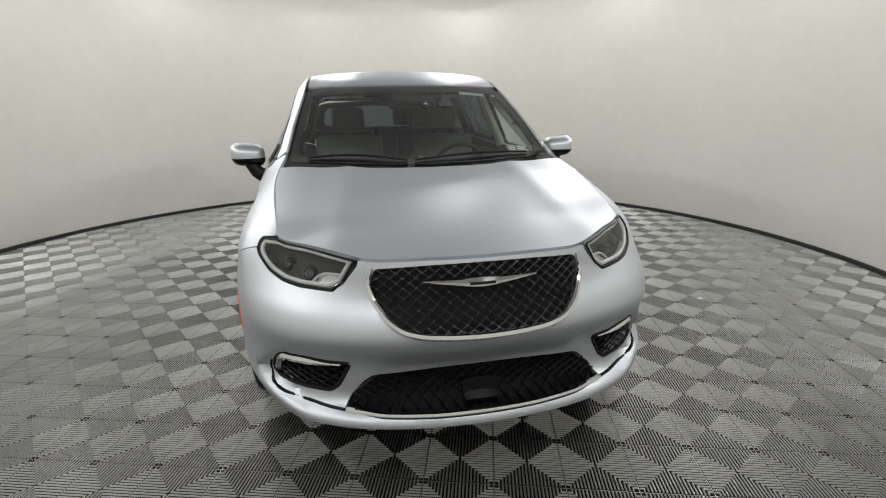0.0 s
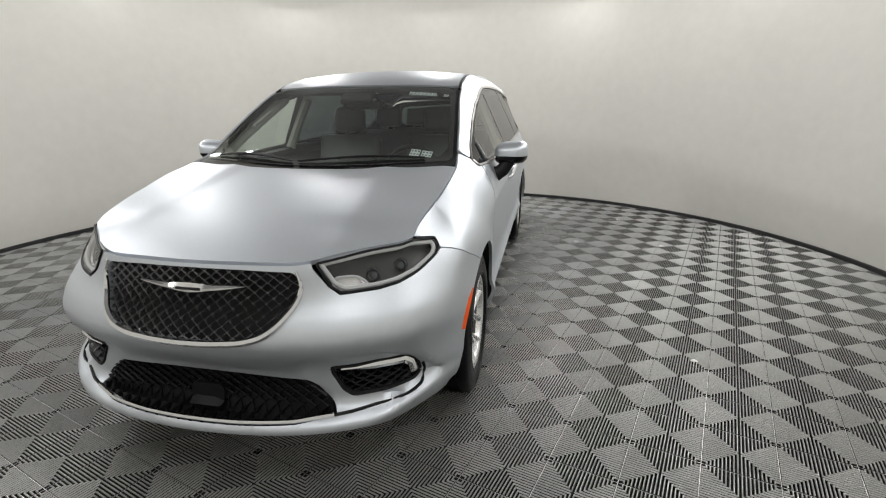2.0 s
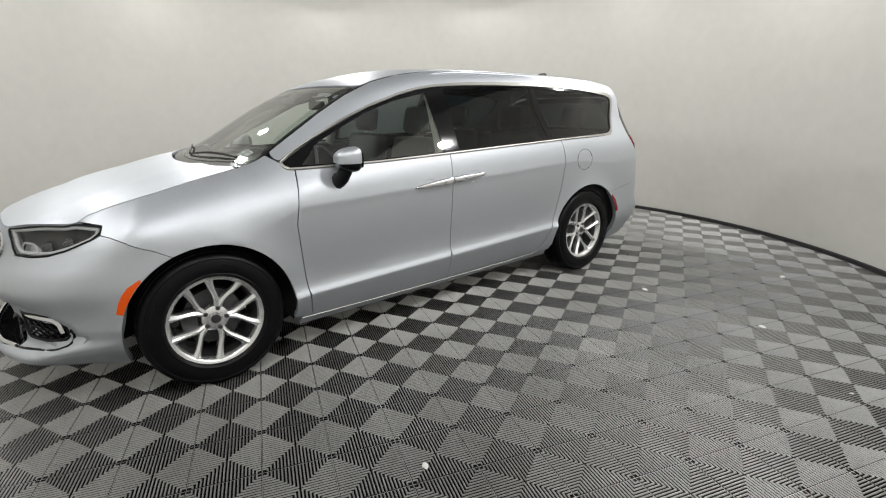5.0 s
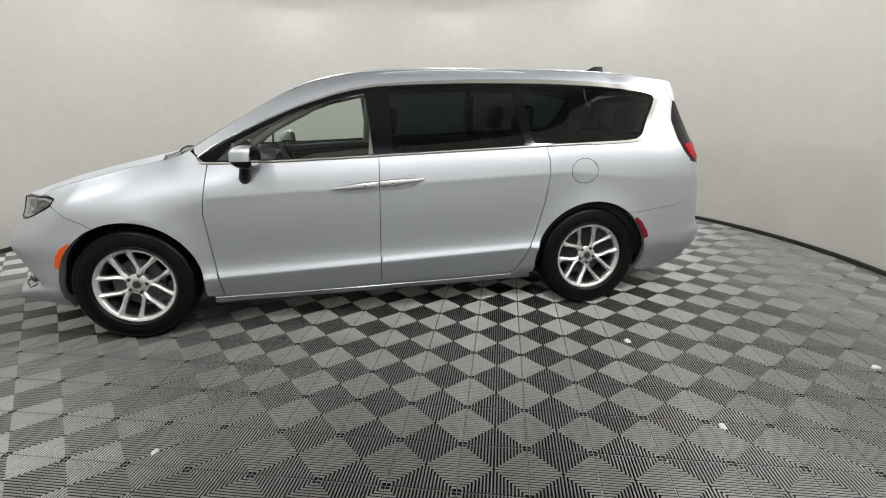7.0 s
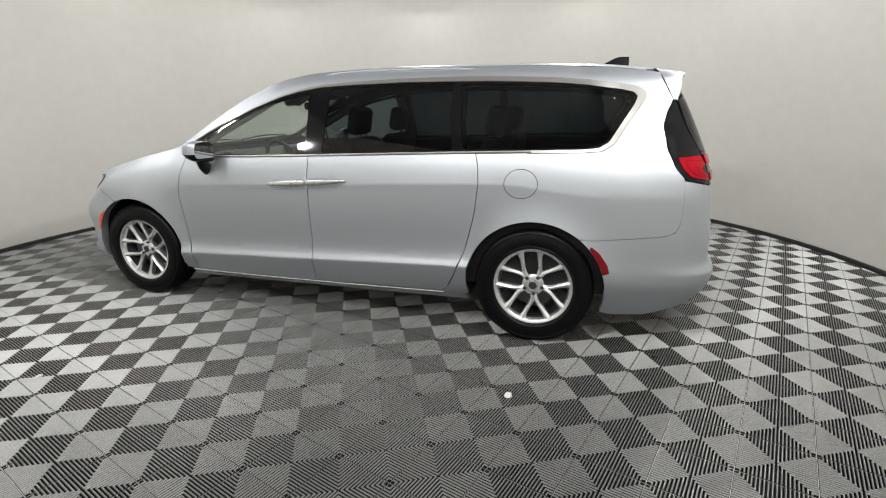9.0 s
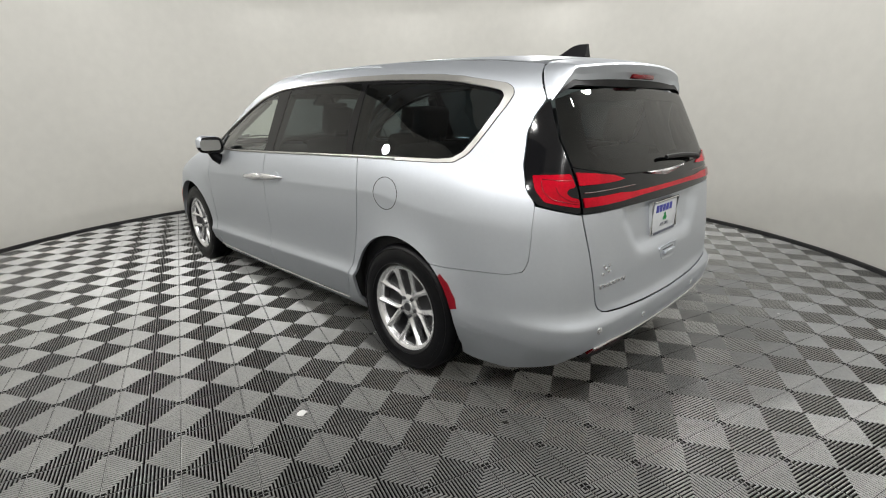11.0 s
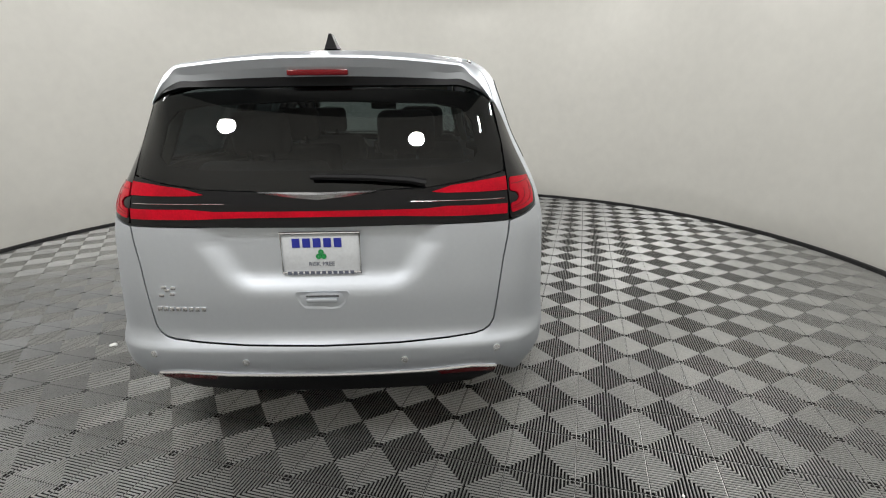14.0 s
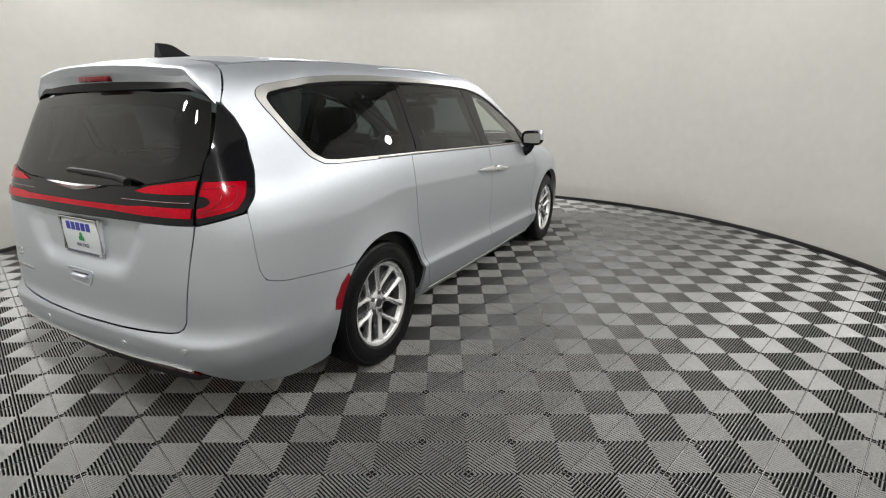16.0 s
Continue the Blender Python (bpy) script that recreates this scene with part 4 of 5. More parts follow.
    part("plate_print", bm, GREEN, plate, "small green clover shape")
    words(plate, "RISK FREE", (plate_x - .0075, 0, .846), .024, GREY_PRINT)
    bm = bmesh.new()
    for k in range(12):
        box(bm, (plate_x - .016, .128 - .0225 * k - .008, .806), (plate_x - .014, .128 - .0225 * k + .007, .819))
    part("plate_print", bm, GREY_PRINT, plate, "dark printed bars on the frame", smooth=False)
    # pull cup
    cup = rear_mirror([(TOTAL, .668), (TOTAL - .07, .672), (TOTAL - .088, .69), (TOTAL - .107, .73), (TOTAL - .10, .742), (TOTAL, .744)])
    rear_sheet("pull_cup", cup, PAINT, gate, step=.02, off=.003, skirt=.006, shape=lambda q, z: -.012 * ease(.095, .06, abs(q - TOTAL)) * ease(.672, .70, z) * ease(.74, .715, z))
    bm = bmesh.new()
    box(bm, (-2.592, -.062, .700), (-2.566, .062, .718), .006)
    part("pull_handle", bm, PAINT, gate, "silver pull ledge")
    bm = bmesh.new()
    box(bm, (-2.5765, -.066, .719), (-2.560, .066, .726), .003)
    part("pull_slot", bm, GREY_TRIM, gate, "dark slot of the pull cup")
    # winged badge and wiper
    bm = bmesh.new()
    rows = []
    for k in range(31):
        y = -.225 + .45 * k / 30
        u = abs(y) / .225
        zt = 1.130 + .004 * u
        zb = zt - .026 * (1 - u) ** .7 - .003
        p = body(ry(abs(y), zt)[0] if abs(y) > .004 else TOTAL, zt)
        rows.append([bm.verts.new((p.x - .010, y, zt)), bm.verts.new((p.x - .020, y, zt * .7 + zb * .3)), bm.verts.new((p.x - .012, y, zb))])
    for a, b in zip(rows, rows[1:]):
        for i in range(2):
            bm.faces.new((a[i], b[i], b[i + 1], a[i + 1]))
    part("badge", bm, SATIN, gate, "winged chrome badge")
    for s in (1, -1):
        bm = bmesh.new()
        path = [body(*ry(y, 1.088), .006) for y in (.36, .45, .55, .66, .73)]
        tube(bm, [(p.x, p.y * s, p.z) for p in path], .0012, 6)
        part("band_line", bm, CHROME, gate, "thin chrome line on the black band")
    bm = bmesh.new()
    pts = [(-.42, 1.160), (-.36, 1.172), (-.2, 1.185), (-.02, 1.19), (.02, 1.188)]
    path = []
    for y, z in pts:
        p = body(ry(abs(y), z)[0], z)
        path.append((p.x - .03, y, z))
    tube(bm, path, lambda t: .016 - .006 * t, 8)
    part("rear_wiper", bm, BLACK_TRIM, gate, "black rear wiper arm")
    # model name as plain bright bars
    bm = bmesh.new()
    for k in range(8):
        y = .66 - .026 * k
        p = body(ry(y, .672)[0], .672)
        box(bm, (p.x - .005, y - .009, .663), (p.x + .002, y + .009, .681), .002)
    part("name_bars", bm, CHROME, gate, "row of small chrome bars")
    bm = bmesh.new()
    for k, (dy, dz) in enumerate(((0, 0), (.025, .02), (.05, .03), (.012, .032), (.045, .005))):
        y = .645 - dy
        p = body(ry(y, .73 + dz)[0], .73 + dz)
        box(bm, (p.x - .005, y - .010, .722 + dz), (p.x + .002, y + .010, .735 + dz), .002)
    part("name_bars", bm, CHROME, gate, "small chrome bars")
    return gate


def words(parent, text, at, size, mat):
    c = bpy.data.curves.new("lettering", "FONT")
    c.body, c.size, c.extrude, c.align_x, c.align_y = text, size, .0004, "CENTER", "CENTER"
    tmp = bpy.data.objects.new("lettering", c)
    me = bpy.data.meshes.new_from_object(tmp)
    bpy.data.objects.remove(tmp)
    me.materials.clear()
    me.materials.append(mat)
    ob = new("lettering", me)
    ob.matrix_basis = pose(*at, 90, 0, -90)
    ob.parent = parent
    return ob


def rear_mirror(half):
    """Left half listed from the middle bottom to the middle top; the right half runs past TOTAL."""
    return list(half) + [(2 * TOTAL - q, z) for q, z in reversed(half) if abs(q - TOTAL) > 1e-6]


def rear_sheet(name, poly, mat, parent, off=0.0, step=.04, skirt=.018, holes=(), label="", shape=None, side=1, extra=()):
    bm = bmesh.new()

    def flip(q):
        return (q, 1) if q <= TOTAL else (2 * TOTAL - q, -1)

    def normal(q, z):
        qq, s = flip(q)
        n = skin_normal(min(qq, TOTAL - .007), z)
        if qq > TOTAL - .012:
            n = Vector((n.x, 0, n.z)).normalized()
        return Vector((n.x, n.y * s * side, n.z))

    def place(q, z):
        qq, s = flip(q)
        p = body(qq, z)
        return Vector((p.x, p.y * s * side, p.z)) + normal(q, z) * (off + (shape(q, z) if shape else 0.0))

    sheet(bm, poly, place, normal, step, skirt, holes, extra)
    return part(name, bm, mat, parent, label)


def rear_bumper():
    half = [(TOTAL, .385), ry(.4, .392), ry(.60, .405), ry(.72, .385), ry(.80, .30), ry(.86, .255)] + along((-2.2, .225), (-2.0, .215)) + along(*arch(-1.5445, ARCH_R, 198, 129.0, 16)) + along((-1.9105, .6935), (-2.25, .7290), (-2.3185, .7525), (-2.3388, .80), (-2.3438, .9), (-2.3398, 1.038)) + [ry(.80, 1.008), ry(.757, .998), ry(.731, .85), ry(.701, .65), ry(.692, .597), ry(.675, .568), ry(.648, .551), ry(.612, .543), ry(.5, .533), ry(.3, .523), (TOTAL, .518)]
    q0 = sx(-2.3, .5)[0]
    shelf = [(q0 + (2 * TOTAL - 2 * q0) * k / 110, z) for k in range(111) for z in (.492, .500, .508, .518, .530)]
    b = rear_sheet("rear_bumper", rear_mirror(half), PAINT, van, step=.032, skirt=.03, extra=shelf, label="silver painted rear bumper")
    low = rear_mirror([(TOTAL, .245), ry(.4, .25), ry(.60, .27), ry(.70, .31), ry(.705, .383), ry(.60, .402), ry(.4, .389), (TOTAL, .382)])
    rear_sheet("lower_valance", low, BLACK_TRIM, b, step=.05, off=-.010, skirt=.03, label="black lower valance")
    line = [ry(y, z) for y, z in ((.70, .392), (.60, .405), (.4, .392), (.2, .388))] + [(TOTAL, .386)]
    bm = bmesh.new()
    path = [body(q, z, .004) for q, z in dense(line, .03, False)]
    tube(bm, [(p.x, p.y, p.z) for p in path] + [(p.x, -p.y, p.z) for p in reversed(path[:-1])], .007, 6)
    part("chrome_strip", bm, CHROME, b, "chrome strip along the bumper")
    for s in (1, -1):
        rear_sheet("reflector", [ry(.70, .352), ry(.70, .384), ry(.60, .398), ry(.45, .386), ry(.47, .360), ry(.6, .366)], BRAKE_RED, b, step=.03, off=.004, side=s, label="dark red reflector")
        skin_sheet("side_marker", along(*[(-1.5445 - r * math.cos(radians(a)), .362 + r * math.sin(radians(a))) for a, r in ((18, .4265), (24, .4265), (32, .4265), (41, .427), (42, .444), (34, .460), (24, .468), (18, .463))]), RED_DARK, b, s, off=.004, step=.03, skirt=.006, label="red side reflector")
        for y, z in ((.70, .485), (.32, .455)):
            q = ry(y, z)[0]
            p, nn = body(q, z), skin_normal(q, z)
            m = Matrix.Translation((p.x, p.y * s, p.z)) @ Vector((nn.x, nn.y * s, nn.z)).to_track_quat("Y", "Z").to_matrix().to_4x4()
            bm = bmesh.new()
            lathe(bm, [(.015, -.002), (.015, .002), (.012, .003), (.001, .003)], 16, m)
            part("parking_sensor", bm, ALLOY, b, "small round parking sensor")
    return b


def mirror_unit(side):
    unit = new("side_mirror")
    unit.parent = van
    bm = bmesh.new()
    vs = box(bm, (-.060, -.106, -.078), (.078, .106, .084), .056, 6)
    for v in bm.verts:
        k = (v.co.x + .060) / .138
        v.co.z *= 1 - .35 * k
        v.co.y *= 1 - .10 * k
        v.co.z += .02 * (v.co.y / .105) * .5
    m = Matrix.Translation((.765, 1.048 * side, 1.160)) @ pose(0, 0, 0, 0, 0, -12 * side)
    for v in bm.verts:
        v.co = m @ Vector((v.co.x, v.co.y * side, v.co.z))
    top_bm = bm.copy()
    bmesh.ops.bisect_plane(top_bm, geom=list(top_bm.verts) + list(top_bm.edges) + list(top_bm.faces), plane_co=(0, 0, 1.147), plane_no=(0, 0, 1), clear_inner=True)
    bmesh.ops.bisect_plane(bm, geom=list(bm.verts) + list(bm.edges) + list(bm.faces), plane_co=(0, 0, 1.147), plane_no=(0, 0, 1), clear_outer=True)
    back_bm = top_bm.copy()
    cut = dict(plane_co=(.725, 0, 0), plane_no=(1, 0, 0))
    bmesh.ops.bisect_plane(top_bm, geom=list(top_bm.verts) + list(top_bm.edges) + list(top_bm.faces), clear_inner=True, **cut)
    bmesh.ops.bisect_plane(back_bm, geom=list(back_bm.verts) + list(back_bm.edges) + list(back_bm.faces), clear_outer=True, **cut)
    for b in (top_bm, bm, back_bm):
        bmesh.ops.recalc_face_normals(b, faces=b.faces)
    part("mirror_rear_shell", back_bm, BLACK_TRIM, unit, "black rear shell of the mirror")
    part("mirror_cap", top_bm, PAINT, unit, "silver mirror cap")
    part("mirror_housing", bm, BLACK_GLOSS, unit, "gloss black lower housing")
    bm = bmesh.new()
    tube(bm, [(.80, .92 * side, 1.04), (.80, .965 * side, 1.035), (.79, 1.00 * side, 1.06), (.775, 1.04 * side, 1.12)], lambda t: .05 - .010 * t, 12, .8)
    part("mirror_arm", bm, BLACK_TRIM, unit, "black mirror arm")
    bm = bmesh.new()
    m2 = Matrix.Translation((.765, 1.048 * side, 1.160)) @ pose(0, 0, 0, 0, 0, -12 * side)
    loop = rounded([(-.074, -.040), (.078, -.042), (.078, .046), (-.074, .042)], .03, 4)
    vs = [bm.verts.new(m2 @ Vector((-.0615, y * side, z))) for y, z in loop]
    bm.faces.new(vs if side < 0 else vs[::-1])
    part("mirror_glass", bm, MIRROR, unit, "mirror glass", smooth=False)
    return unit


SPOKE = Curve((.05, 35), (.08, 31.5), (.105, 28), (.14, 22), (.18, 17.5), (.23, 15.3))


def wheel(x, side):
    """Tyre with tread grooves and a five-pair spoke alloy rim; built facing +y."""
    w = new("wheel")
    w.parent = van
    w.matrix_basis = Matrix.Translation((x, .857 * side, .366)) @ pose(0, 0, 0, 0, 0, 0 if side > 0 else 180) @ pose(0, 0, 0, 0, 4 * x * side, 0)
    bm = bmesh.new()
    prof = [(.240, -.10), (.247, -.11), (.30, -.122), (.345, -.112), (.362, -.09), (.366, -.06), (.359, -.058), (.359, -.05), (.367, -.048), (.368, -.006), (.360, -.004), (.360, .004), (.368, .006), (.367, .048), (.359, .05), (.359, .058), (.366, .06), (.362, .09), (.352, .103), (.340, .108), (.335, .106), (.31, .115), (.28, .115), (.264, .112), (.260, .115), (.252, .110), (.245, .100), (.242, .090)]
    lathe(bm, prof, 72)
    bmesh.ops.recalc_face_normals(bm, faces=bm.faces)
    tyre = part("tyre", bm, RUBBER, w, "black road tyre")
    bm = bmesh.new()
    for start, n in ((52, 11), (236, 8), (330, 5), (150, 6)):
        for k in range(n):
            box(bm, (-.006, .1145, .292), (.006, .1162, .312), 0, 1, pose(0, 0, 0, 0, start + 2.9 * k, 0))
    part("sidewall_marks", bm, RUBBER, tyre, "raised black bars on the sidewall", smooth=False)["kind"] = "stuff"
    bm = bmesh.new()
    lathe(bm, [(.216, .066), (.222, .086), (.226, .093), (.236, .097), (.243, .100), (.2445, .094), (.242, .085), (.23, .06), (.222, -.09), (.24, -.10)], 72)
    bmesh.ops.recalc_face_normals(bm, faces=bm.faces)
    part("rim", bm, ALLOY, w, "silver alloy rim")
    # Barrel coloured darker than the rim: shade behind the spokes put into colour.
    bm = bmesh.new()
    lathe(bm, [(.200, -.088), (.205, .0), (.210, .04), (.2165, .067)], 72)
    bmesh.ops.recalc_face_normals(bm, faces=bm.faces)
    part("rim_barrel", bm, ALLOY_DARK, w, "inner barrel of the rim, coloured dark for the shade behind the spokes")
    bm = bmesh.new()
    lathe(bm, [(.001, .072), (.030, .072), (.034, .066), (.056, .064), (.068, .056), (.072, .03), (.001, .02)], 40)
    part("hub", bm, ALLOY, w, "silver alloy hub")
    for k in range(5):
        for d in (-1, 1):
            bm = bmesh.new()
            rows = []
            for i in range(11):
                t = i / 10
                r = .055 + (.230 - .055) * t
                a = radians(72 * k + 78 + SPOKE(r) * d)
                c = Vector((r * math.cos(a), 0, r * math.sin(a)))
                u = Vector((-math.sin(a), 0, math.cos(a)))
                wd = .0205 - .0045 * math.sin(math.pi * min(1, t * 1.1)) + .005 * max(0, t - .85) / .15
                y = .062 + .012 * t + .018 * t * t
                rows.append([bm.verts.new(c + u * wd + Vector((0, y - .014, 0))), bm.verts.new(c + u * wd * .80 + Vector((0, y - .004, 0))), bm.verts.new(c + Vector((0, y + .004, 0))), bm.verts.new(c - u * wd * .80 + Vector((0, y - .004, 0))), bm.verts.new(c - u * wd + Vector((0, y - .014, 0))), bm.verts.new(c - u * wd * .7 + Vector((0, y - .045, 0))), bm.verts.new(c + u * wd * .7 + Vector((0, y - .045, 0)))])
            for p, q in zip(rows, rows[1:]):
                for i in range(7):
                    bm.faces.new((p[i], p[(i + 1) % 7], q[(i + 1) % 7], q[i]))
            bmesh.ops.recalc_face_normals(bm, faces=bm.faces)
            part("spoke", bm, ALLOY, w)
    for k in range(5):
        a = radians(72 * k + 78 + 36)
        bm = bmesh.new()
        lathe(bm, [(.012, .04), (.012, .068), (.008, .074), (.001, .074)], 8, Matrix.Translation((.057 * math.cos(a), 0, .057 * math.sin(a))))
        part("lug_nut", bm, ALLOY_DARK, w, "dark lug nut")
    bm = bmesh.new()
    lathe(bm, [(.001, .0), (.15, .0), (.155, -.012), (.155, -.03), (.001, -.03)], 40)
    part("brake_disc", bm, ALLOY_DARK, w, "grey brake disc")
    bm = bmesh.new()
    box(bm, (.08, -.04, -.08), (.165, .025, .08), .015)
    part("brake_caliper", bm, ALLOY_DARK, w, "grey brake caliper")
    bm = bmesh.new()
    lathe(bm, [(.001, .076), (.024, .076), (.026, .07)], 24)
    part("centre_cap", bm, ALLOY_DARK, w, "dark centre cap")
    return w


def wheel_liner(x, r, side):
    bm = bmesh.new()
    rows = []
    for k in range(29):
        a = radians(-16 + 212 * k / 28)
        px, pz = x + (r + .006) * math.cos(a), .362 + (r + .006) * math.sin(a)
        edge = body(*sx(px, pz)).y - .014
        rows.append([bm.verts.new((x + rr * math.cos(a), y * side, .362 + rr * math.sin(a))) for rr, y in ((r + .006, edge), (r + .012, edge - .03), (r + .02, .60), (.05, .59))])
    for a, b in zip(rows, rows[1:]):
        for i in range(3):
            bm.faces.new((a[i], b[i], b[i + 1], a[i + 1]))
    part("wheel_liner", bm, UNDER_AND_SHADE, van, "black wheel arch liner")


def seat(x, y, wide, z=.62, tilt=14, head=True):
    s = new("seat")
    s.parent = van
    s.matrix_basis = pose(x, y, 0)
    h = wide / 2
    bm = bmesh.new()
    box(bm, (-.02, -h, z - .14), (.52, h, z), .05, 3)
    part("cushion", bm, LEATHER, s)
    bm = bmesh.new()
    box(bm, (-.07, -h, 0), (.07, h, .64), .05, 3, pose(-.03, 0, z - .04, 0, -tilt, 0))
    part("backrest", bm, LEATHER, s)
    if head:
        bm = bmesh.new()
        box(bm, (-.045, -.13, .66), (.055, .13, .86), .04, 3, pose(-.03, 0, z - .04, 0, -tilt + 3, 0))
        part("headrest", bm, LEATHER, s)
        bm = bmesh.new()
        for d in (-.05, .05):
            box(bm, (-.007, d - .007, .60), (.007, d + .007, .70), 0, 1, pose(-.03, 0, z - .04, 0, -tilt, 0))
        part("headrest_post", bm, CHROME, s)
    return s


def interior():
    bm = bmesh.new()
    rows = []
    for k in range(25):
        y = -.74 + 1.48 * k / 24
        u = (y / .74) ** 2
        hump = .035 * math.exp(-((y - .36) / .17) ** 2)
        rows.append([bm.verts.new(p) for p in ((1.30 - .16 * u, y, 1.085), (1.10 - .1 * u, y, 1.10 + hump * .6), (.86, y, 1.085 + hump), (.76, y, 1.05 + hump * .6), (.72, y, .98), (.74, y, .60), (.95, y, .45))])
    for a, b in zip(rows, rows[1:]):
        for i in range(6):
            bm.faces.new((a[i], b[i], b[i + 1], a[i + 1]))
    part("dashboard", bm, DASH, van, "black dashboard")
    bm = bmesh.new()
    box(bm, (.70, -.14, .98), (.73, .14, 1.12), .012)
    part("centre_screen", bm, BLACK_GLOSS, van, "black centre screen")
    wheel_m = Matrix.Translation((.56, .37, 1.02)) @ pose(0, 0, 0, 0, -65, 0)
    sw = new("steering_wheel")
    sw.parent = van
    sw.matrix_basis = wheel_m
    bm = bmesh.new()
    tube(bm, [(.185 * math.cos(2 * math.pi * k / 32), .185 * math.sin(2 * math.pi * k / 32), 0) for k in range(32)], .016, 8, closed=True)
    part("wheel_rim", bm, DASH, sw)
    bm = bmesh.new()
    box(bm, (-.06, -.07, -.03), (.06, .07, .005), .02)
    box(bm, (-.02, -.18, -.012), (.02, .18, .004), .004)
    box(bm, (-.18, -.015, -.012), (0, .015, .004), .004)
    part("wheel_hub", bm, DASH, sw)
    for y in (.39, -.39):
        seat(.02, y, .54, .64)
        seat(-1.02, y, .52, .64)
    seat(-1.95, .33, .60, .62, 12)
    seat(-1.95, -.33, .60, .62, 12)
    bm = bmesh.new()
    box(bm, (.46, -.12, 1.43), (.50, .12, 1.49), .018, 3)
    tube(bm, [(.48, 0, 1.47), (.56, 0, 1.55)], .012, 8)
    part("inner_mirror", bm, DASH, van, "black inside mirror")
    bm = bmesh.new()
    box(bm, (-.09, -.11, -.02), (.08, .11, .02), .015, 3, pose(.62, 0, 1.515, 0, 28, 0))
    part("camera_pod", bm, DASH, van, "black sensor pod behind the windshield")
    # floor, roof lining and pillars inside
    bm = bmesh.new()
    box(bm, (-1.08, -.84, .24), (1.08, .84, .30), .01)
    box(bm, (-2.32, -.55, .26), (-1.05, .55, .32), .01)
    box(bm, (1.0, -.56, .24), (2.30, .56, .80), .05)
    box(bm, (-2.40, -.58, .28), (-1.15, .58, .56), .05)
    part("underbody", bm, DASH, van, "dark underbody and floor")
    half = [(.50, y) for y in (0, .2, .4, .56)] + [(x, EDGE_Y(x) - .06) for x in (.3, 0, -.6, -1.2, -1.8, -2.05)] + [(-2.12, y) for y in (.4, .2, 0)]
    poly = half + [(x, -y) for x, y in reversed(half) if y > 1e-4]
    top_sheet("headliner", poly, LINER, van, off=-.045, step=.12, skirt=0, label="light grey roof lining")
    for s in (1, -1):
        for nm, pts, w in (("a_pillar", ((1.08, 1.16), (.85, 1.31), (.6, 1.43), (.38, 1.54)), .05), ("b_pillar", ((.0, 1.10), (-.02, 1.3), (-.04, 1.55)), .055), ("c_pillar", ((-1.08, 1.15), (-1.04, 1.4), (-1.03, 1.57)), .05), ("d_pillar", ((-2.12, 1.50), (-2.16, 1.3), (-2.24, 1.1)), .07)):
            bm = bmesh.new()
            ps = [body(*sx(*p), -.06) for p in pts]
            tube(bm, [(p.x, p.y * s, p.z) for p in ps], w * .7, 8)
            part(nm, bm, LINER if nm != "c_pillar" else DASH, van, "inner pillar cover")
        bm = bmesh.new()
        path = [body(*sx(x, BELT(x) - .03), -.07) for x in (1.0, .5, 0, -.6, -1.2, -1.8, -2.2)]
        tube(bm, [(p.x, p.y * s, p.z) for p in path], .045, 8)
        part("door_ledge", bm, DASH, van, "black inner window ledge")
        bm = bmesh.new()
        rows = []
        for k in range(24):
            x = 1.0 - 3.2 * k / 23
            rows.append([bm.verts.new(body(*sx(x, z), -.06)) for z in (.32, .7, 1.0, BELT(x) - .03)])
        for v in bm.verts:
            v.co.y *= s
        for a, b in zip(rows, rows[1:]):
            for i in range(3):
                bm.faces.new((a[i], b[i], b[i + 1], a[i + 1]))
        part("door_lining", bm, DASH, van, "dark inner side lining")
        bm = bmesh.new()
        ps = [body(*sx(x, z), -.05) for x, z in ((.82, 1.36), (.78, 1.385), (.66, 1.44), (.60, 1.455))]
        tube(bm, [(p.x, (p.y - .03) * s, p.z) for p in ps], .013, 8)
        part("grab_handle", bm, LINER, van, "beige pillar grab handle")


def wipers():
    for y0, y1, x0 in ((.62, -.08, 1.30), (-.12, -.66, 1.36)):
        bm = bmesh.new()
        pts = []
        for k in range(9):
            t = k / 8
            y = y0 + (y1 - y0) * t
            x = 1.40 - .17 * (y / .78) ** 2 - .035 - .03 * math.sin(math.pi * t)
            pts.append((x, y, top(x, y) + .006 + .010 * math.sin(math.pi * t)))
        tube(bm, pts, lambda t: .008 - .004 * abs(t - .5), 6)
        part("wiper", bm, BLACK_TRIM, van, "black windshield wiper")


def glass_label(corner, size, rows, label):
    """A paper label under the windshield with dark printed bars."""
    x, y = corner
    bm = bmesh.new()
    for i in range(6):
        y0, y1 = y + size[1] * i / 6, y + size[1] * (i + 1) / 6
        bm.faces.new([bm.verts.new((a, c, top(a, c) - .010)) for a, c in ((x, y0), (x + size[0], y0), (x + size[0], y1), (x, y1))])
    lab = part("sticker", bm, PAPER, van, label, smooth=False)
    bm = bmesh.new()
    for k in range(rows):
        for j in range(2):
            w = size[1] / rows
            y0, x0 = y + w * (k + .2), x + size[0] * (.15 + .45 * j)
            q = ((x0, y0), (x0 + size[0] * .25, y0), (x0 + size[0] * .25, y0 + w * .6), (x0, y0 + w * .6))
            bm.faces.new([bm.verts.new((a, c, top(a, c) - .0085)) for a, c in q])
    part("printed_bars", bm, GREY_PRINT, lab, smooth=False)


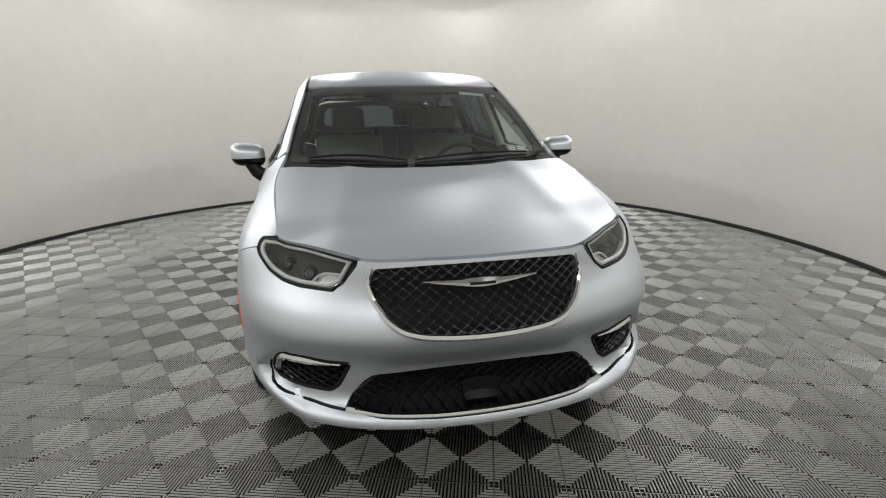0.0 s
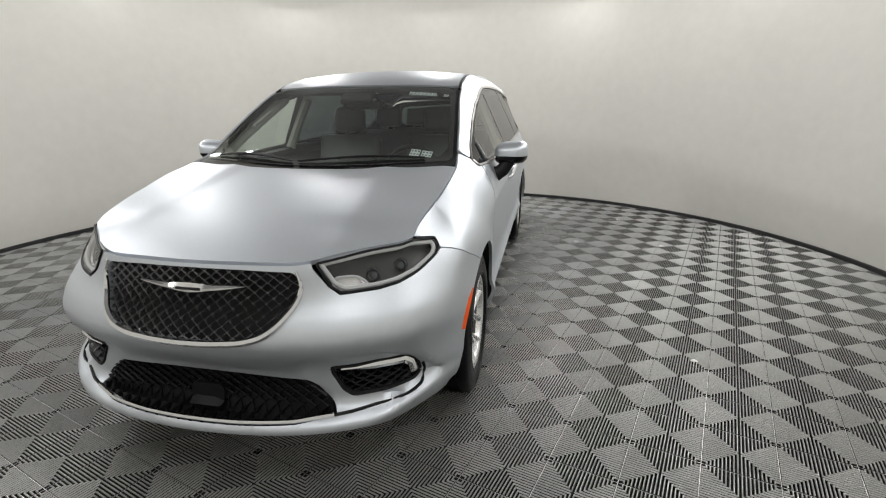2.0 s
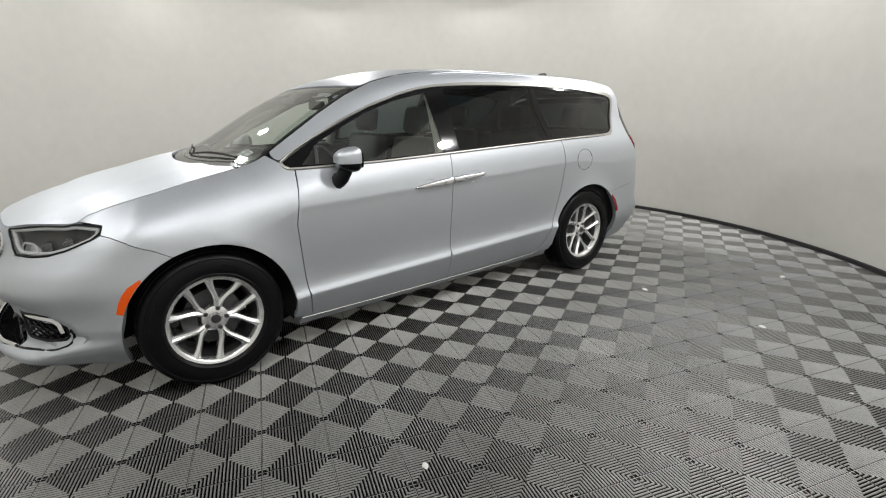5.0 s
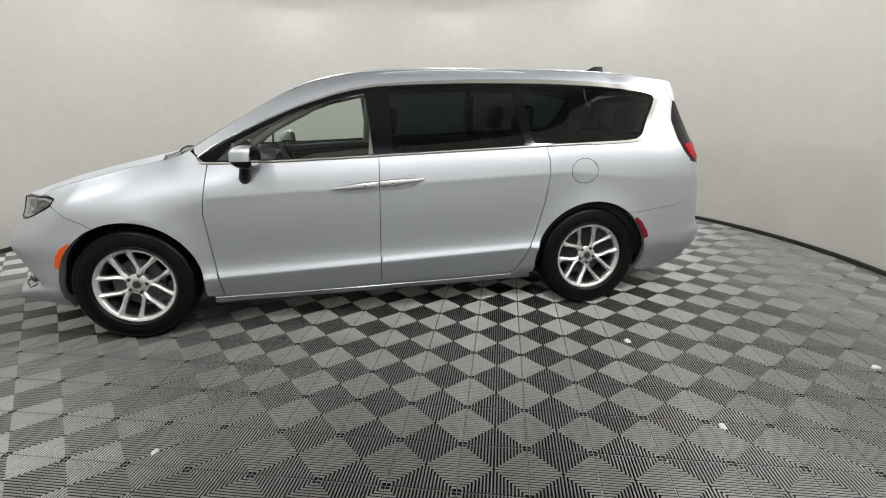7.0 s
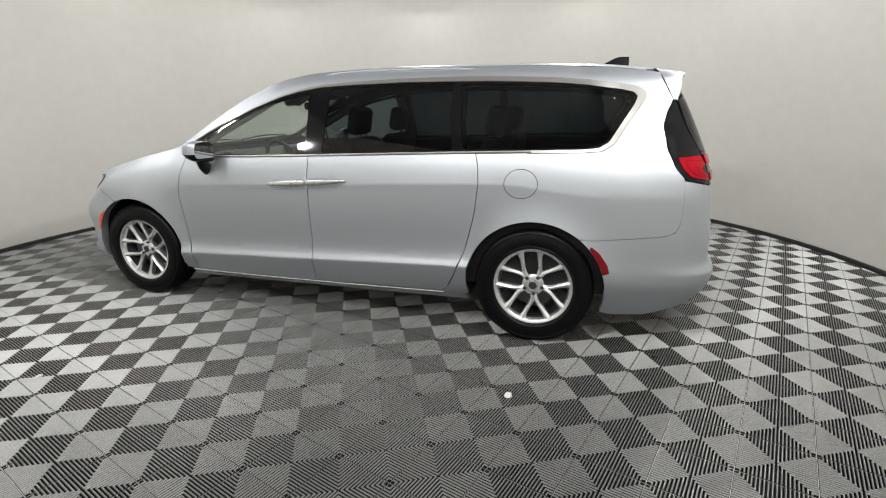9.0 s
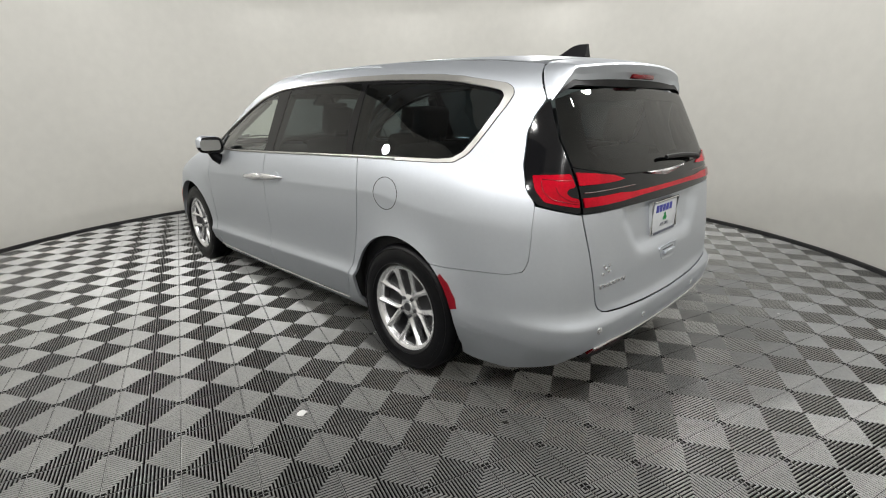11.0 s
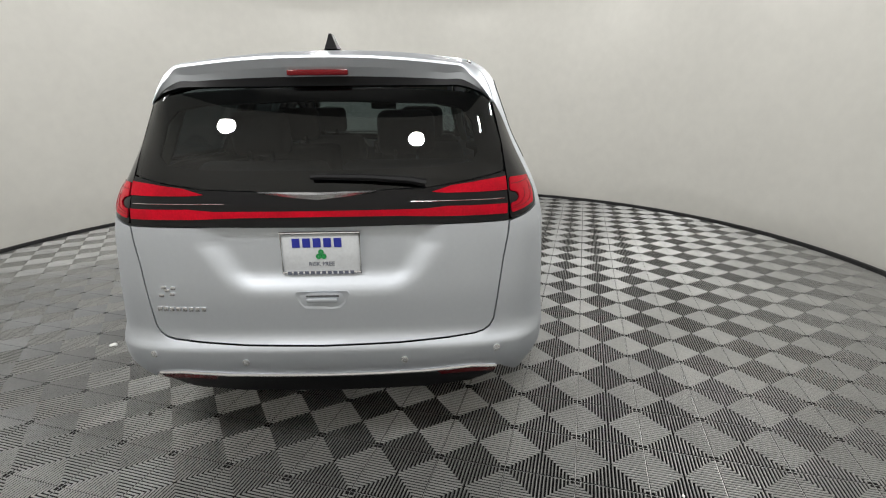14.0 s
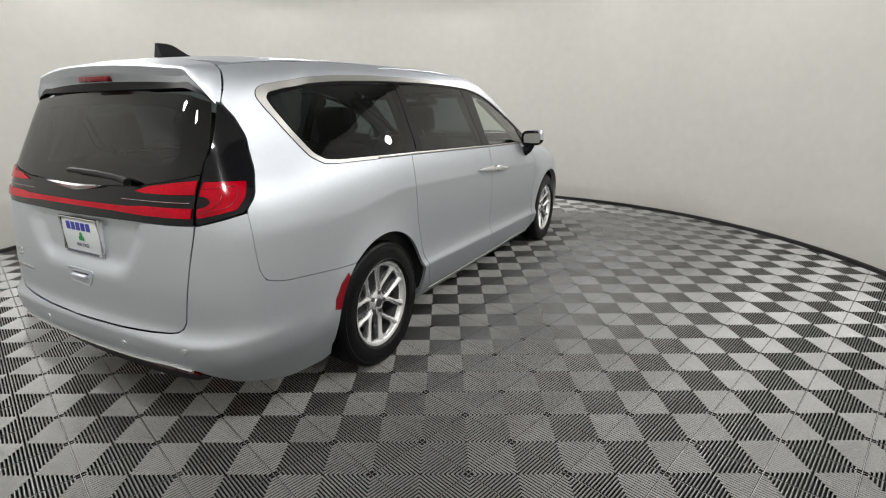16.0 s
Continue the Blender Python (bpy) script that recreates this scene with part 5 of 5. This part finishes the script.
def stickers():
    glass_label((1.165, .585), (.06, .058), 3, "inspection sticker behind the glass")
    glass_label((1.165, .520), (.06, .055), 3, "inspection sticker behind the glass")
    glass_label((.60, .36), (.035, .18), 7, "white barcode label behind the glass")
    glass_label((.60, .59), (.03, .03), 1, "small square label behind the glass")


def antenna():
    bm = bmesh.new()
    rows = []
    z0 = top(-1.93, 0) - .004
    for k in range(9):
        t = k / 8
        x = -1.82 - .21 * t
        h = .012 + .058 * ease(0, .75, t) - .006 * t
        w = .036 * math.sqrt(max(.02, 1 - (1 - t) ** 3)) * (1 if t < .9 else .8)
        rows.append([bm.verts.new((x, y, z0 + z)) for y, z in ((-w, 0), (-w * .55, h * .55), (-w * .2, h), (w * .2, h), (w * .55, h * .55), (w, 0))])
    for a, b in zip(rows, rows[1:]):
        for i in range(5):
            bm.faces.new((a[i], b[i], b[i + 1], a[i + 1]))
    bm.faces.new(rows[0])
    bm.faces.new(rows[-1][::-1])
    bmesh.ops.recalc_face_normals(bm, faces=bm.faces)
    part("antenna_fin", bm, BLACK_TRIM, van, "black shark fin antenna")


MESH_DARK = material("lower_grille_black", (0.03, 0.03, 0.032), 0.25, 0.4, grain=0.1, scale=80)
MESH_BLACK = material("grille_black", (0.28, 0.28, 0.285), 0.2, 0.8, coat=0.5, grain=0.1, scale=80)
LIGHT_TUBE = material("frosted_light_tube", (0.60, 0.62, 0.63), 0.35, grain=0.05, scale=90)
hood()
windscreen()
roof()
front_bumper()
for s in (1, -1):
    fender(s)
    front_door(s)
    sliding_door(s)
    quarter(s)
    window_surround(s)
    headlight(s)
    tail_lamp(s)
    mirror_unit(s)
    for wx, wr in ((1.5445, ARCH_F), (-1.5445, ARCH_R)):
        wheel(wx, s)
        wheel_liner(wx, wr, s)
tailgate()
rear_bumper()
interior()
wipers()
stickers()
antenna()


# ------------------------------------------------------------------ loose scraps on the floor
def scrap(x, y, size, mat, label):
    bm = bmesh.new()
    bmesh.ops.create_icosphere(bm, subdivisions=2, radius=1)
    for v in bm.verts:
        k = 1 + .5 * noise.noise(v.co * 2 + Vector((x, y, 0)) * 9)
        v.co = Vector((v.co.x * size * k, v.co.y * size * .6 * k, max(0, v.co.z) * size * .35 * k))
    ob = mesh_object("scrap", bm, mat, label=label)
    ob.matrix_basis = pose(x, y, .0, 0, 0, 70 * x)
    tagged(ob, label, "scrap", "scraps on the floor")


for sx_, sy_, size, dark in ((-1.51, 1.634, .030, 0), (-2.70, 2.215, .030, 0), (-1.478, 2.51, .024, 0), (1.073, 2.18, .022, 0), (-.961, 3.117, .012, 0),
                             (-.70, 1.224, .010, 0), (-2.272, .998, .016, 1), (-2.9, -1.35, .010, 0), (-.35, 2.86, .008, 0)):
    scrap(sx_, sy_, size, CRUMB_DARK if dark else CRUMB, "small dark crumb lying on the floor" if dark else "torn white scrap lying on the floor tiles")


# ------------------------------------------------------------------ floor of ribbed tiles
TILE = .40
TURN, TX, TY = 27.5, 1.448 + .2 * math.cos(radians(27.5)), 1.703 + .2 * math.sin(radians(27.5))   # heading of the rows, and one cell corner


def tile_mesh(name):
    """One 40 cm tile: four cells of slanting ribs that meet in diamonds, each with a cross groove. A rib is a narrow
    ridge with sloping sides, its lower sides coloured black for the shade in the gaps.
    """
    vs, fs, slots = [], [], []
    c = TILE / 2
    pitch, gap = c / RIBS, .0022

    def cut(s, half):
        """Both pieces of the rib line a + b = s, widened by half, on either side of the groove."""
        out = []
        for so in (max(s - half, 0), min(s + half, 2 * c)):
            a0, a1, mid = max(0, so - c), min(c, so), so / 2
            out.append(((a0, mid - gap, so), (mid + gap, a1, so)))
        return [(out[0][k], out[1][k]) for k in (0, 1)]

    for fx, fy_ in ((1, 1), (-1, 1), (-1, -1), (1, -1)):
        def add(pts, slot):
            b = len(vs)
            vs.extend((fx * x, fy_ * y, z) for x, y, z in pts)
            fs.append(tuple(range(b, b + 4)))
            slots.append(slot)

        for k in range(2 * RIBS):
            s = (k + .5) * pitch
            tiers = [(cut(s, h * math.sqrt(2)), z) for h, z in RIB_PROFILE]
            for p in (0, 1):
                if any(e[1] - e[0] < .001 for t, _ in tiers for e in t[p]):
                    continue
                lines = [[[(e[0], e[2] - e[0], z), (e[1], e[2] - e[1], z)] for e in t[p]] for t, z in tiers]
                add([lines[0][0][0], lines[0][0][1], lines[0][1][1], lines[0][1][0]], 0)
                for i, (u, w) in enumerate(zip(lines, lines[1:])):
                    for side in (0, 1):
                        add([u[side][0], u[side][1], w[side][1], w[side][0]], int(i >= RIB_SHADE_TIER))
        add([(.002, 0, -.004), (c, c - .002, -.004), (c - .002, c, -.004), (0, .002, -.004)], 0)
    me = bpy.data.meshes.new(name)
    me.from_pydata(vs, [], fs)
    bm = bmesh.new()
    bm.from_mesh(me)
    for f in bm.faces:
        f.normal_update()
        if f.normal.z < 0:
            f.normal_flip()
    bm.to_mesh(me)
    bm.free()
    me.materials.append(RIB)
    me.materials.append(UNDER_AND_SHADE)
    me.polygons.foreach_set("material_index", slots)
    return me


RIBS = 10
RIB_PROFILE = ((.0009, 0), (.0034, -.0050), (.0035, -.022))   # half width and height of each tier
# Rib sides from this tier down are coloured black as gap shade.
RIB_SHADE_TIER = 1
ground = disc("floor", ROOM_R + .05, -.022, .05, UNDER_AND_SHADE)
tagged(ground, "round floor of grey ribbed plastic tiles over black", "floor", kind="structure")
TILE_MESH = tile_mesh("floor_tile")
spots = []
grid_m = Matrix.Translation((TX, TY, 0)) @ pose(0, 0, 0, 0, 0, TURN)
for i in range(-26, 27):
    for j in range(-26, 27):
        p = grid_m @ Vector((TILE * i, TILE * j, 0))
        r = math.hypot(p.x - ORBIT_X, p.y - ORBIT_Y)
        if r < ROOM_R + .26:
            spots.append((r, p))
spots.sort(key=lambda s: abs(s[0] - 2.9))
near, far = spots[:300], spots[300:]
for r, p in near:
    ob = new("floor_tile", TILE_MESH)
    ob.matrix_basis = Matrix.Translation(p) @ pose(0, 0, 0, 0, 0, TURN)
    ob.parent = ground
base_v = np.array([v.co[:] for v in TILE_MESH.vertices])
base_f = [tuple(p.vertices) for p in TILE_MESH.polygons]
vs, fs = [], []
rot = np.array(pose(0, 0, 0, 0, 0, TURN).to_3x3())
for r, p in far:
    b = sum(len(a) for a in vs)
    vs.append(base_v @ rot.T + np.array(p[:]))
    fs += [tuple(b + k for k in f) for f in base_f]
if vs:
    me = bpy.data.meshes.new("floor_tiles_rest")
    me.from_pydata(np.concatenate(vs).tolist(), [], fs)
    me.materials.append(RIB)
    me.materials.append(UNDER_AND_SHADE)
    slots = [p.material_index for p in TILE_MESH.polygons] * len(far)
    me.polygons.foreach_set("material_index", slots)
    rest = new("floor_tiles_rest", me)
    rest.parent = ground
    rest["kind"] = "stuff"
